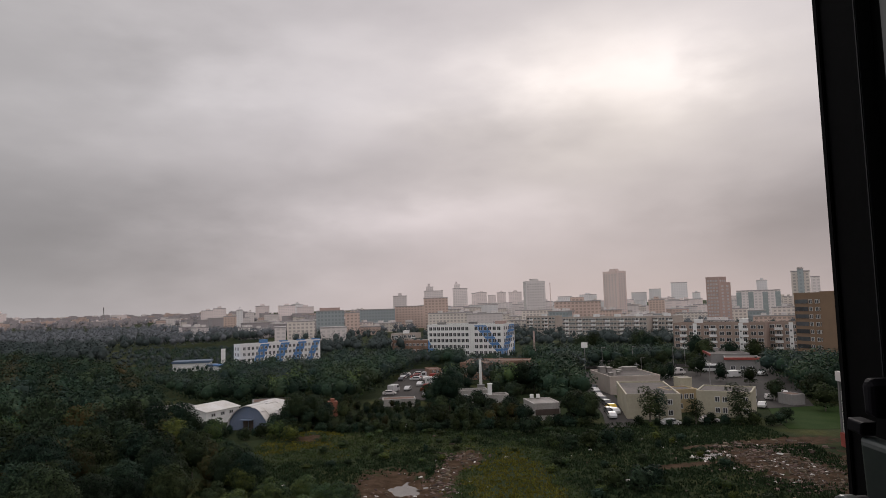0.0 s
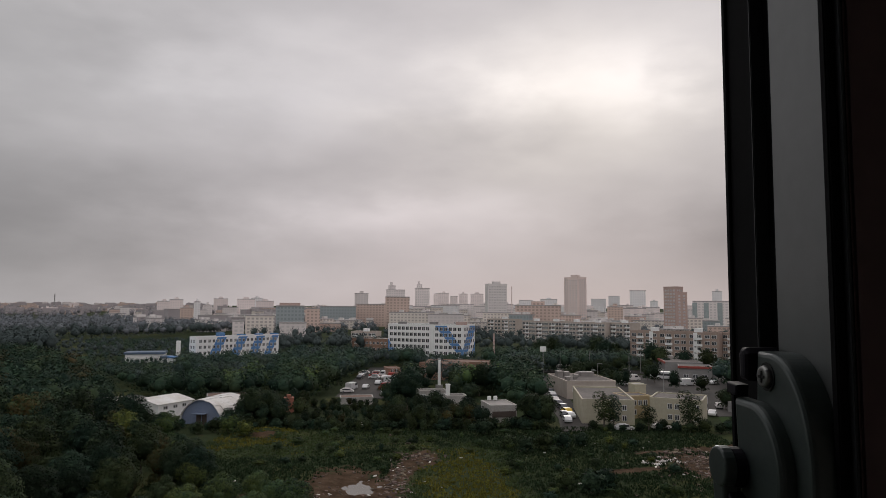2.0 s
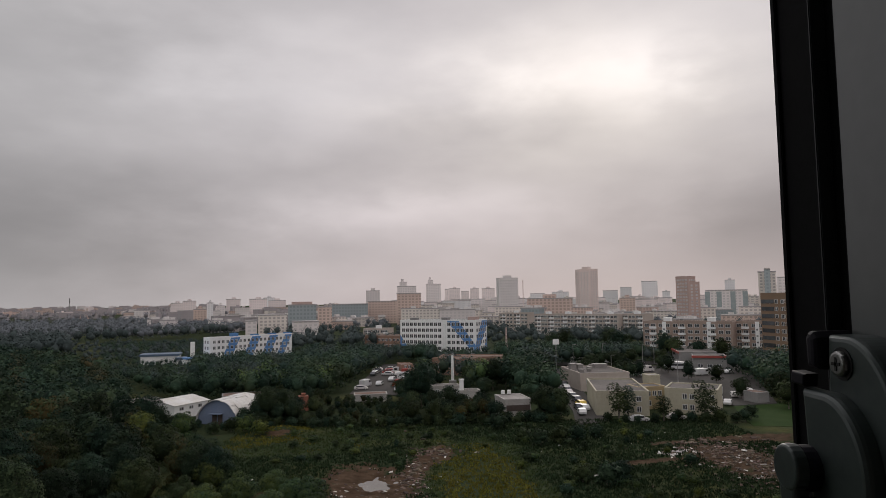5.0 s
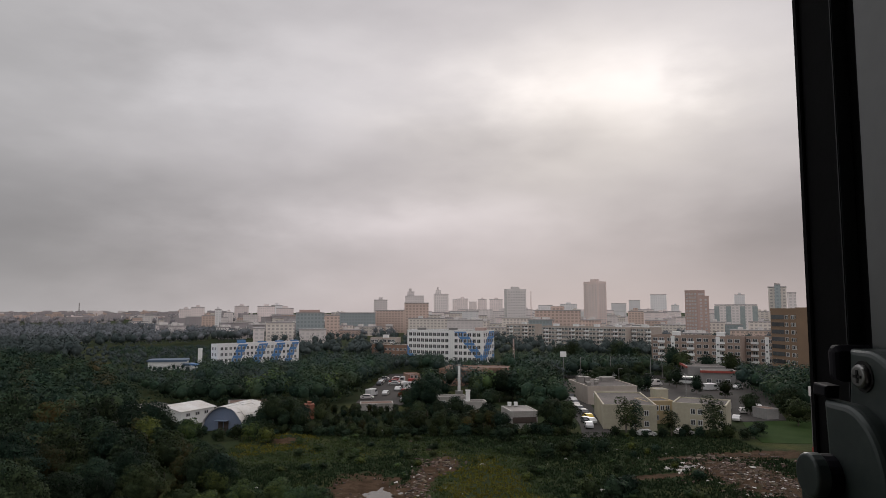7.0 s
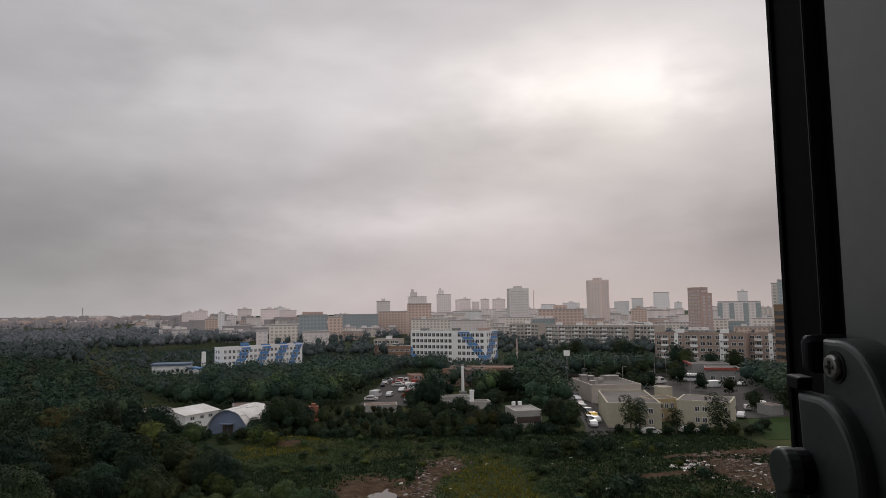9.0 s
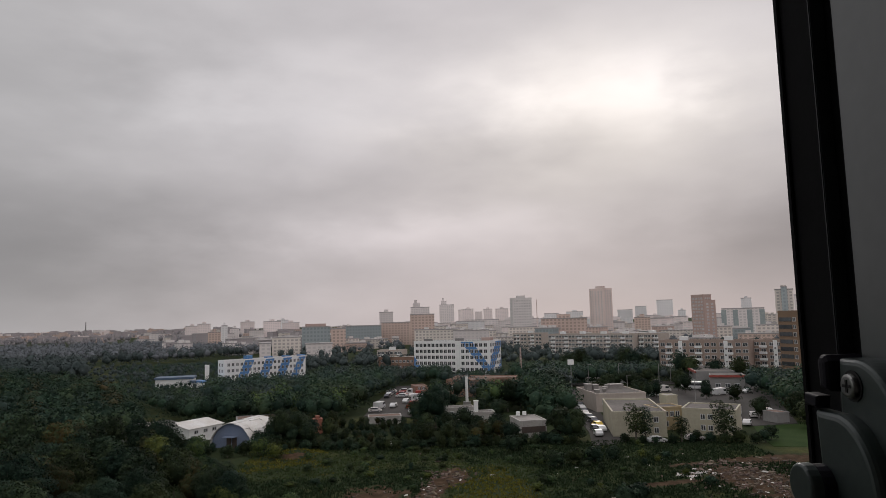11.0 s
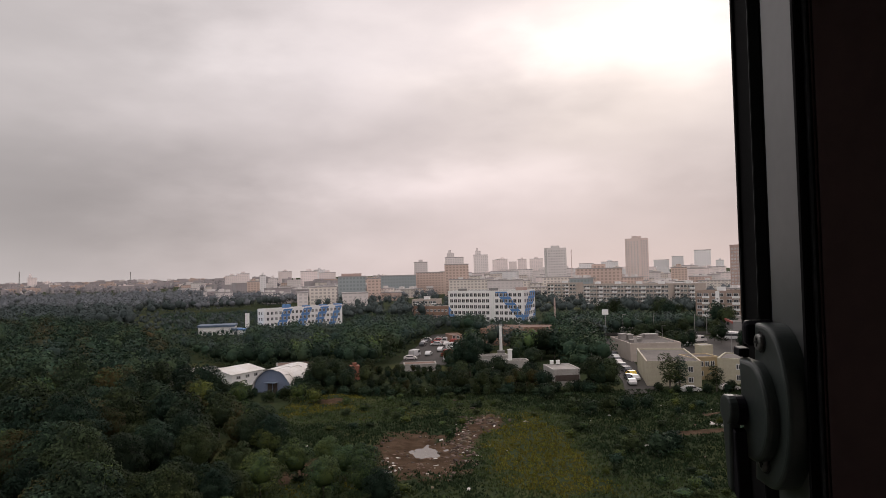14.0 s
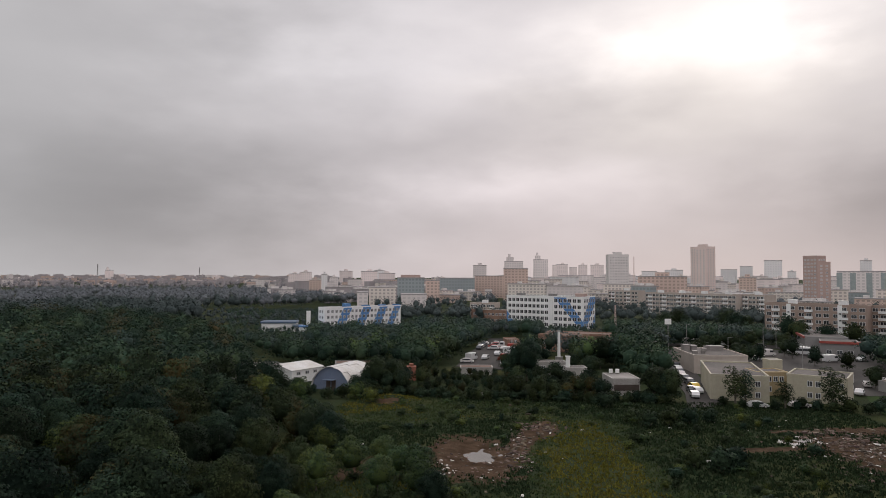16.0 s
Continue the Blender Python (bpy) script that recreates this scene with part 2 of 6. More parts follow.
# window glass of the far towers, haze painted into its pale colour
M["hazed_glass"] = material("hazed_glass", (0.34, 0.31, 0.31), (0.42, 0.39, 0.39), 0.35, scale=0.4, fine=5, spec=0.5, rand=0.3)
M["window_frame"] = material("window_frame", (0.62, 0.62, 0.61), (0.55, 0.55, 0.54), 0.5, scale=1)
M["steel_sheet"] = material("steel_sheet", (0.62, 0.62, 0.61), (0.45, 0.42, 0.38), 0.55, scale=0.25, fine=10)
M["blue_sheet"] = material("blue_sheet", (0.13, 0.17, 0.25), (0.17, 0.2, 0.27), 0.6, scale=0.3, fine=10)
M["slate_sheet"] = material("slate_sheet", (0.07, 0.11, 0.17), (0.1, 0.135, 0.18), 0.6, scale=0.3, fine=10)
M["lawn_grass"] = material("lawn_grass", (0.022, 0.042, 0.014), (0.036, 0.056, 0.02), 0.95, scale=0.2, fine=14, bump=0.05, spec=0.02)
M["dark_wood"] = material("dark_wood", (0.06, 0.045, 0.04), (0.09, 0.07, 0.06), 0.8)
M["bark"] = material("bark", (0.09, 0.075, 0.06), (0.14, 0.125, 0.11), 0.9, scale=2)
M["leaf_dark"] = material("leaf_dark", (0.0105, 0.0185, 0.0128), (0.022, 0.034, 0.0205), 0.6, scale=0.13, fine=8, island=0.16, rand=0.4, spec=0.02, sub=0.1, olive=0.35)
M["leaf_mid"] = material("leaf_mid", (0.024, 0.041, 0.0255), (0.043, 0.063, 0.0365), 0.6, scale=0.13, fine=8, island=0.16, rand=0.4, spec=0.02, sub=0.1, olive=0.35)
M["leaf_light"] = material("leaf_light", (0.052, 0.08, 0.028), (0.084, 0.112, 0.04), 0.6, scale=0.13, fine=8, island=0.16, rand=0.3, spec=0.02, sub=0.1, olive=0.35)
M["leaf_rust"] = material("leaf_rust", (0.033, 0.032, 0.018), (0.054, 0.046, 0.023), 0.6, scale=0.13, fine=8, island=0.16, rand=0.4, spec=0.02, sub=0.1, olive=0.35)
# mid-distance leaves, a little haze painted into the green
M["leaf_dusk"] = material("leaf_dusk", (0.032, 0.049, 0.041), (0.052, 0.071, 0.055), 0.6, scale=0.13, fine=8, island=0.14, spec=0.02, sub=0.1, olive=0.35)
# distance haze painted into three leaf colours, paler and bluer further off
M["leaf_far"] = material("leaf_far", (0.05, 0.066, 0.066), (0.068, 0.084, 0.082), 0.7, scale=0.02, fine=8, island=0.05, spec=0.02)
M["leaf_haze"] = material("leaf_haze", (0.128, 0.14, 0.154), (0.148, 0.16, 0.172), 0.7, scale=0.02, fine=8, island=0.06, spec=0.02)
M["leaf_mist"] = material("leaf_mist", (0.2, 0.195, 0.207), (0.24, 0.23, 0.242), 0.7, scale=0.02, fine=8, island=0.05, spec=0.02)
# roofs of the far city, paled with painted haze
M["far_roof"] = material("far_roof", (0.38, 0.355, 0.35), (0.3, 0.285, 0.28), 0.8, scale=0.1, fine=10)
M["car_white"] = material("car_white", (0.6, 0.6, 0.6), (0.52, 0.52, 0.52), 0.3, spec=0.5, scale=0.8)
M["car_dark"] = material("car_dark", (0.05, 0.055, 0.065), (0.08, 0.08, 0.09), 0.3, spec=0.5, scale=0.8)
M["car_yellow"] = material("car_yellow", (0.62, 0.42, 0.04), (0.55, 0.38, 0.04), 0.35, spec=0.5, scale=0.8)
M["car_red"] = material("car_red", (0.32, 0.04, 0.03), (0.28, 0.04, 0.03), 0.35, spec=0.5, scale=0.8)
M["rubber"] = material("rubber", (0.022, 0.022, 0.022), (0.035, 0.034, 0.033), 0.85, scale=40)
M["puddle_water"] = material("puddle_water", (0.075, 0.062, 0.05), (0.1, 0.085, 0.07), 0.05, scale=0.3, spec=0.45)
M["rubble"] = material("rubble", (0.12, 0.088, 0.066), (0.06, 0.045, 0.034), 0.9, scale=1.0, island=0.6)
M["rubble_white"] = material("rubble_white", (0.55, 0.53, 0.5), (0.34, 0.32, 0.3), 0.8, scale=1.0, island=0.3)
# the balcony
M["bare_aluminium"] = material("bare_aluminium", (0.105, 0.115, 0.115), (0.078, 0.087, 0.088), 0.3, scale=18, fine=9, spec=0.75)
M["brown_post"] = material("brown_post", (0.15, 0.098, 0.1), (0.11, 0.074, 0.077), 0.55, scale=14, fine=12)
M["black_seal"] = material("black_seal", (0.004, 0.004, 0.0045), (0.007, 0.007, 0.008), 0.85, scale=60, spec=0.1)
M["rib_grey"] = material("rib_grey", (0.035, 0.038, 0.042), (0.025, 0.028, 0.03), 0.5, scale=60, spec=0.3)
M["lock_grey"] = material("lock_grey", (0.062, 0.08, 0.077), (0.042, 0.056, 0.054), 0.38, metal=0.2, scale=60, fine=6, spec=0.55)
M["screw_steel"] = material("screw_steel", (0.3, 0.3, 0.29), (0.2, 0.2, 0.2), 0.35, metal=1.0, scale=200)
M["black_plastic"] = material("black_plastic", (0.01, 0.0095, 0.014), (0.014, 0.013, 0.019), 0.55, scale=70, spec=0.12)
M["scale_white"] = material("scale_white", (0.78, 0.75, 0.67), (0.7, 0.67, 0.6), 0.6, scale=40, sub=0.6)
M["ink"] = material("ink", (0.012, 0.012, 0.012), (0.02, 0.02, 0.02), 0.6, scale=100)
M["red_spirit"] = material("red_spirit", (0.16, 0.02, 0.02), (0.12, 0.02, 0.02), 0.4, scale=100)
M["foam"] = material("foam", (0.5, 0.46, 0.36), (0.4, 0.36, 0.28), 0.95, scale=90, bump=0.002)
M["blue_rag"] = material("blue_rag", (0.08, 0.105, 0.19), (0.13, 0.15, 0.22), 0.95, scale=25, fine=8, bump=0.002, sub=0.75)
M["grey_rag"] = material("grey_rag", (0.5, 0.5, 0.5), (0.3, 0.3, 0.3), 0.95, scale=40, fine=8, bump=0.002, sub=0.5)
# second lock metal: the light on the sash latch is painted in
M["lock_pale"] = material("lock_pale", (0.4, 0.395, 0.38), (0.32, 0.315, 0.3), 0.35, metal=0.2, scale=60, fine=6, spec=0.5)
M["print"] = material("print", (0.05, 0.047, 0.045), (0.08, 0.076, 0.072), 0.6, scale=200)
M["plaster"] = material("plaster", (0.2, 0.185, 0.175), (0.16, 0.15, 0.14), 0.9, scale=1.5)
M["clear_pane"] = glass_material("clear_pane", (0.97, 0.975, 0.97))
M["tube_glass"] = glass_material("tube_glass", (0.9, 0.92, 0.9))


# ---- mesh helpers ----
def part(name, bm, mat, parent=None, label=""):
    """Link a bmesh as one mesh object under its thing."""
    me = bpy.data.meshes.new(name)
    bm.to_mesh(me)
    bm.free()
    for m in (mat if isinstance(mat, (list, tuple)) else [mat]):
        me.materials.append(M[m])
    ob = new(name, me)
    if parent is not None:
        ob.parent = parent
    if label:
        ob["label"] = label
    return ob


def piece(name, me, parent, m):
    """Another object on a shared mesh."""
    ob = new(name, me)
    ob.parent = parent
    ob.matrix_basis = m
    return ob


def thing(name, label, category, m=None, group="", kind=""):
    ob = new(name)
    if m is not None:
        ob.matrix_basis = m
    return tagged(ob, label, category, group, kind)


def box(bm, x0, x1, y0, y1, z0, z1, mi=0):
    v = [bm.verts.new(p) for p in ((x0, y0, z0), (x1, y0, z0), (x1, y1, z0), (x0, y1, z0), (x0, y0, z1), (x1, y0, z1), (x1, y1, z1), (x0, y1, z1))]
    for f in ((0, 3, 2, 1), (4, 5, 6, 7), (0, 1, 5, 4), (1, 2, 6, 5), (2, 3, 7, 6), (3, 0, 4, 7)):
        bm.faces.new([v[i] for i in f]).material_index = mi
    return v


def prism(bm, pts, z0, z1, mi=0):
    """An upright prism on a plan outline, counter-clockwise."""
    a, b = [bm.verts.new((x, y, z0)) for x, y in pts], [bm.verts.new((x, y, z1)) for x, y in pts]
    n = len(pts)
    bm.faces.new(b).material_index = mi
    bm.faces.new(a[::-1]).material_index = mi
    for i in range(n):
        bm.faces.new((a[i], a[(i + 1) % n], b[(i + 1) % n], b[i])).material_index = mi


def slab_panel(bm, pts, y0, y1, mi=0):
    """A plate with an outline in x and z, from y0 to y1."""
    a, b = [bm.verts.new((x, y0, z)) for x, z in pts], [bm.verts.new((x, y1, z)) for x, z in pts]
    n = len(pts)
    bm.faces.new(a).material_index = mi
    bm.faces.new(b[::-1]).material_index = mi
    for i in range(n):
        bm.faces.new((a[(i + 1) % n], a[i], b[i], b[(i + 1) % n])).material_index = mi


def cyl(bm, x, y, z0, z1, r0, r1=None, n=10, mi=0):
    r1 = r0 if r1 is None else r1
    a = [bm.verts.new((x + r0 * math.cos(i * 2 * math.pi / n), y + r0 * math.sin(i * 2 * math.pi / n), z0)) for i in range(n)]
    b = [bm.verts.new((x + r1 * math.cos(i * 2 * math.pi / n), y + r1 * math.sin(i * 2 * math.pi / n), z1)) for i in range(n)]
    for i in range(n):
        bm.faces.new((a[i], a[(i + 1) % n], b[(i + 1) % n], b[i])).material_index = mi
    bm.faces.new(a[::-1]).material_index = mi
    bm.faces.new(b).material_index = mi


def facing(p0, p1):
    """The pose whose x runs along the ground from p0 to p1 and whose y runs away from the viewer."""
    return pose(p0[0], p0[1], 0, 0, 0, math.degrees(math.atan2(p1[1] - p0[1], p1[0] - p0[0]))), math.hypot(p1[0] - p0[0], p1[1] - p0[1])


_win, _pane = {}, {}


def put_window(root, me, m):
    """A window frame on its wall, with its pane."""
    piece("pane", _pane[me.name], piece("window", me, root, m), Matrix())


def window_mesh(w, h, glass="dark_glass", frame_mat="window_frame", mullion=True):
    """A framed window, standing proud of a wall at y = 0, centred on x, its sill at z = 0."""
    key = (w, h, glass, frame_mat, mullion)
    if key not in _win:
        bm = bmesh.new()
        t = min(0.12, w * 0.1)
        for x0, x1, z0, z1 in ((-w / 2, w / 2, 0, t), (-w / 2, w / 2, h - t, h), (-w / 2, -w / 2 + t, t, h - t), (w / 2 - t, w / 2, t, h - t)) + (((-t / 2, t / 2, t, h - t),) if mullion else ()):
            box(bm, x0, x1, -0.1, 0.0, z0, z1, 0)
        me = bpy.data.meshes.new("window")
        bm.to_mesh(me)
        bm.free()
        me.materials.append(M[frame_mat])
        bm = bmesh.new()
        box(bm, -w / 2 + t * 0.5, w / 2 - t * 0.5, -0.04, -0.01, t * 0.5, h - t * 0.5)
        pane = bpy.data.meshes.new("pane")
        bm.to_mesh(pane)
        bm.free()
        pane.materials.append(M[glass])
        _win[key], _pane[me.name] = me, pane
    return _win[key]


def window_row(root, me, xs, zs, y=0.0):
    for z in zs:
        for x in xs:
            put_window(root, me, Matrix.Translation((x, y, z)))


def window_side(root, me, x, ys, zs, left=False):
    for z in zs:
        for y in ys:
            put_window(root, me, pose(x, y, z, 0, 0, -90 if left else 90))


def spread(a, b, n):
    return [a + (b - a) * (i + 0.5) / n for i in range(n)]


def block(name, label, category, p0, p1, depth, h, wall, roof="tar_roof", parapet=0.5, group=""):
    """A flat-roofed building: its body with a parapet, and its roof deck."""
    m, length = facing(p0, p1)
    root = thing(name, label, category, m, group)
    bm = bmesh.new()
    box(bm, 0, length, 0, depth, 0, h)
    part("wall", bm, wall, root)
    bm = bmesh.new()
    t = 0.3
    if parapet:
        box(bm, -0.06, length + 0.06, -0.06, t, h - 0.1, h + parapet)
        box(bm, -0.06, length + 0.06, depth - t, depth + 0.06, h - 0.1, h + parapet)
        box(bm, -0.06, t, t, depth - t, h - 0.1, h + parapet)
        box(bm, length - t, length + 0.06, t, depth - t, h - 0.1, h + parapet)
        part("parapet", bm, wall, root)
        bm = bmesh.new()
    box(bm, 0, length, 0, depth, h + 0.004, h + 0.08) if not parapet else box(bm, t, length - t, t, depth - t, h + 0.004, h + 0.08)
    part("roof", bm, roof, root)
    return root, length


def roof_box(root, x0, x1, y0, y1, z0, h, mat="grey_concrete", name="roof_hut"):
    bm = bmesh.new()
    box(bm, x0, x1, y0, y1, z0, z0 + h)
    box(bm, x0 - 0.15, x1 + 0.15, y0 - 0.15, y1 + 0.15, z0 + h, z0 + h + 0.2)
    return part(name, bm, mat, root)


# ---- ground ----
def ground_material():
    m = bpy.data.materials.new("ground_cover")
    m.use_nodes = True
    N, L = m.node_tree.nodes, m.node_tree.links
    b = N["Principled BSDF"]
    b.inputs["Roughness"].default_value = 0.95
    b.inputs["Specular IOR Level"].default_value = 0.02
    co = N.new("ShaderNodeTexCoord")

    def nz(scale, detail=5, rough=0.6):
        n = N.new("ShaderNodeTexNoise")
        n.inputs["Scale"].default_value, n.inputs["Detail"].default_value, n.inputs["Roughness"].default_value = scale, detail, rough
        L.new(co.outputs["Object"], n.inputs["Vector"])
        return n.outputs[0]

    def ramp(src, lo, hi):
        r = N.new("ShaderNodeMapRange")
        r.inputs["From Min"].default_value, r.inputs["From Max"].default_value = lo, hi
        L.new(src, r.inputs[0])
        return r.outputs[0]

    def mix(f, a, c):
        x = N.new("ShaderNodeMix")
        x.data_type = "RGBA"
        L.new(f, x.inputs[0])
        for i, v in ((6, a), (7, c)):
            if isinstance(v, tuple):
                x.inputs[i].default_value = (*v, 1)
            else:
                L.new(v, x.inputs[i])
        return x.outputs[2]

    grass = mix(ramp(nz(0.09), 0.35, 0.65), (0.019, 0.029, 0.015), (0.034, 0.046, 0.023))
    grass = mix(ramp(nz(0.035, 4), 0.52, 0.68), grass, (0.075, 0.076, 0.029))
    grass = mix(ramp(nz(0.9, 4), 0.45, 0.75), grass, (0.038, 0.044, 0.018))
    soil = mix(ramp(nz(0.5, 6), 0.35, 0.65), (0.042, 0.027, 0.017), (0.085, 0.056, 0.037))
    at = N.new("ShaderNodeAttribute")
    at.attribute_name = "bare_soil"
    edge = N.new("ShaderNodeMath")
    edge.operation = "ADD"
    L.new(at.outputs["Fac"], edge.inputs[0])
    jit = N.new("ShaderNodeMapRange")
    jit.inputs["To Min"].default_value, jit.inputs["To Max"].default_value = -1.7, 1.7
    L.new(nz(0.45, 7, 0.72), jit.inputs[0])
    L.new(jit.outputs[0], edge.inputs[1])
    out = mix(ramp(edge.outputs[0], 0.42, 0.6), grass, soil)
    L.new(out, b.inputs["Base Color"])
    bp = N.new("ShaderNodeBump")
    bp.inputs["Strength"].default_value, bp.inputs["Distance"].default_value = 0.7, 0.35
    L.new(nz(0.8, 6, 0.7), bp.inputs["Height"])
    L.new(bp.outputs[0], b.inputs["Normal"])
    M["ground_cover"] = m


ground_material()
# bare places of the waste ground: x, y, half-width, half-depth, turn in degrees
BARE = [(-8.5, 104, 7.0, 13, 12), (-1.5, 112, 2.2, 16, -14), (2.5, 124, 3.0, 6, 0), (53.5, 111, 7.0, 15, 15), (63, 131, 11, 3.8, 4), (47, 127, 5, 1.6, 10), (-30, 143.6, 3.2, 1.1, 0), (38, 114, 6, 1.4, 5), (-24, 96, 2.2, 7, -20), (76, 108, 13, 15, 0)]


def bare(x, y):
    s = 0.0
    for cx, cy, a, b, t in BARE:
        c, d = math.cos(radians(t)), math.sin(radians(t))
        u, v = ((x - cx) * c + (y - cy) * d) / a, (-(x - cx) * d + (y - cy) * c) / b
        s = max(s, 1.35 - (u * u + v * v) * 0.75)
    return max(0.0, min(1.0, s))


def lift(x, y):
    """The height of the ground."""
    z = 0.35 * noise.noise((x * 0.06, y * 0.06, 0)) + 0.2 * noise.noise((x * 0.21, y * 0.21, 3))
    if not (55 < y < 152 and -60 < x < 66):
        z *= 0.15
    z += 1.5 * math.exp(-((x + 30) / 5.5) ** 2 - ((y - 146) / 2.6) ** 2)
    z += 0.9 * math.exp(-((x - 50) / 9) ** 2 - ((y - 112) / 13) ** 2) * (1 + 0.6 * noise.noise((x * 0.4, y * 0.4, 9)))
    pool = math.exp(-((x + 7.4) / 4.4) ** 2 - ((y - 104.6) / 7.5) ** 2)
    z -= pool * (0.72 + 0.55 * noise.noise((x * 0.45, y * 0.3, 7)) + 0.25 * noise.noise((x * 1.1, y * 0.8, 1)))
    return z


def ground():
    xs = [-4800, -3000, -1800, -1000, -600, -400, -250, -160, -110] + [-80 + i * 1.5 for i in range(41)] + [-19.5 + i * 0.5 for i in range(48)] + [4.5 + i * 1.5 for i in range(65)] + [130, 180, 260, 400, 700, 1200, 2200, 4800]
    ys = [-2500, -800, -200, -60, 0, 30, 48] + [60 + i * 1.5 for i in range(20)] + [90 + i * 0.6 for i in range(50)] + [120 + i * 1.5 for i in range(41)] + [195, 215, 240, 280, 330, 400, 500, 650, 900, 1300, 2000, 3000, 4900]
    verts = [(x, y, lift(x, y)) for y in ys for x in xs]
    n = len(xs)
    faces = [(j * n + i, j * n + i + 1, (j + 1) * n + i + 1, (j + 1) * n + i) for j in range(len(ys) - 1) for i in range(n - 1)]
    me = bpy.data.meshes.new("ground")
    me.from_pydata(verts, [], faces)
    at = me.attributes.new("bare_soil", "FLOAT", "POINT")
    at.data.foreach_set("value", [bare(x, y) for x, y, z in verts])
    me.materials.append(M["ground_cover"])
    for p in me.polygons:
        p.use_smooth = True
    tagged(new("ground", me), "rough green waste ground with bare muddy patches", "ground", kind="structure")


ground()


def sheet(name, pts, z, mat, label, category):
    bm = bmesh.new()
    prism(bm, pts, z - 0.25, z)
    return tagged(part(name, bm, mat), label, category, kind="structure")


sheet("parking_lot", [(-22, 203), (-8, 199), (-4, 240), (-3, 294), (-17, 294), (-21, 240)], 0.14, "asphalt", "worn grey asphalt parking lot between trees", "parking lot")
sheet("lawn", [(70, 142.5), (76, 141.2), (84, 141), (93, 145), (100, 150), (97, 161), (94, 172), (88, 176), (83, 177), (79.5, 172), (77, 166), (72.5, 153)], 0.06, "lawn_grass", "mown green lawn beside the yard", "lawn")
sheet("yard_road", [(33.5, 149), (41, 149), (43, 163), (48, 205), (60, 262), (52, 262), (41, 210), (36.5, 165)], 0.14, "asphalt", "narrow asphalt yard road with parked cars", "road")
sheet("bus_yard", [(66, 205), (78, 168), (90, 170), (112, 225), (120, 262), (80, 268), (62, 240)], 0.14, "asphalt", "asphalt yard with parked buses", "yard")
sheet("street", [(20, 288), (64, 272), (130, 270), (210, 255), (210, 266), (130, 282), (64, 286), (20, 300)], 0.16, "asphalt", "asphalt street behind the trees", "road")
WATER = -0.52
water = bmesh.new()
# the ground's own hollows give the pool its outline
prism(water, [(-7.4 + 5.6 * math.cos(i * math.pi / 16), 104.4 + 10.5 * math.sin(i * math.pi / 16)) for i in range(32)], WATER - 0.9, WATER)
tagged(part("puddle", water, "puddle_water"), "shallow muddy rain puddle on bare soil", "puddle", kind="structure")
# ---- the white and blue buildings ----
def stripe(root, pts, y=-0.03, name="painted_stripe"):
    bm = bmesh.new()
    slab_panel(bm, pts, y, 0.0)
    return part(name, bm, "blue_paint", root, "blue painted diagonal stripe")


def side_stripe(root, x, pts):
    """A stripe on the end wall, with its outline in y and z."""
    bm = bmesh.new()
    a, b = [bm.verts.new((x + 0.03, y, z)) for y, z in pts], [bm.verts.new((x, y, z)) for y, z in pts]
    bm.faces.new(a)
    bm.faces.new(b[::-1])
    for i in range(len(pts)):
        j = (i + 1) % len(pts)
        bm.faces.new((a[i], b[i], b[j], a[j]))
    part("painted_stripe", bm, "blue_paint", root, "blue painted diagonal stripe")


def clinic():
    h = 16.4
    root, ln = block("clinic_building", "five-storey white office building with a blue painted V across its corner", "building", (-12.0, 365.5), (27.2, 346.4), 17, h, "white_wall", "tar_roof", 0.5)
    stripe(root, [(ln * 0.63, h), (ln * 0.965, 0.4), (ln - 0.02, 0.4), (ln - 0.02, 4.0), (ln * 0.785, h)])
    stripe(root, [(0.02, 9.0), (0.02, 0.4), (6.0, 0.4)])
    side_stripe(root, ln, [(0.1, 0.4), (4.0, 0.4), (16.8, h - 3.0), (16.8, h), (9.5, h), (0.1, 4.6)])
    side_stripe(root, ln, [(11.5, 0.4), (16.9, 0.4), (16.9, 8.0)])
    me = window_mesh(1.9, 1.9)
    zs = [1.1 + 3.15 * i for i in range(5)]
    window_row(root, me, spread(0.8, ln * 0.565, 10), zs)
    window_row(root, me, spread(ln * 0.63, ln - 0.8, 6), zs)
    window_side(root, me, ln, spread(0.8, 16.4, 5), zs)
    tall = window_mesh(1.6, 13.2, mullion=False)
    window_row(root, tall, [ln * 0.6], [1.4], -0.03)
    bm = bmesh.new()
    box(bm, ln * 0.575, ln * 0.625, -0.12, 0.0, 0, h + 0.4)
    part("stair_bay", bm, "white_wall", root)
    roof_box(root, 3, 7, 6, 9, h + 0.08, 1.2)
    roof_box(root, ln * 0.5, ln * 0.58, 6, 10, h + 0.08, 1.3)
    roof_box(root, ln - 7, ln - 2, 7, 11, h + 0.08, 1.6, "red_brick")


clinic()


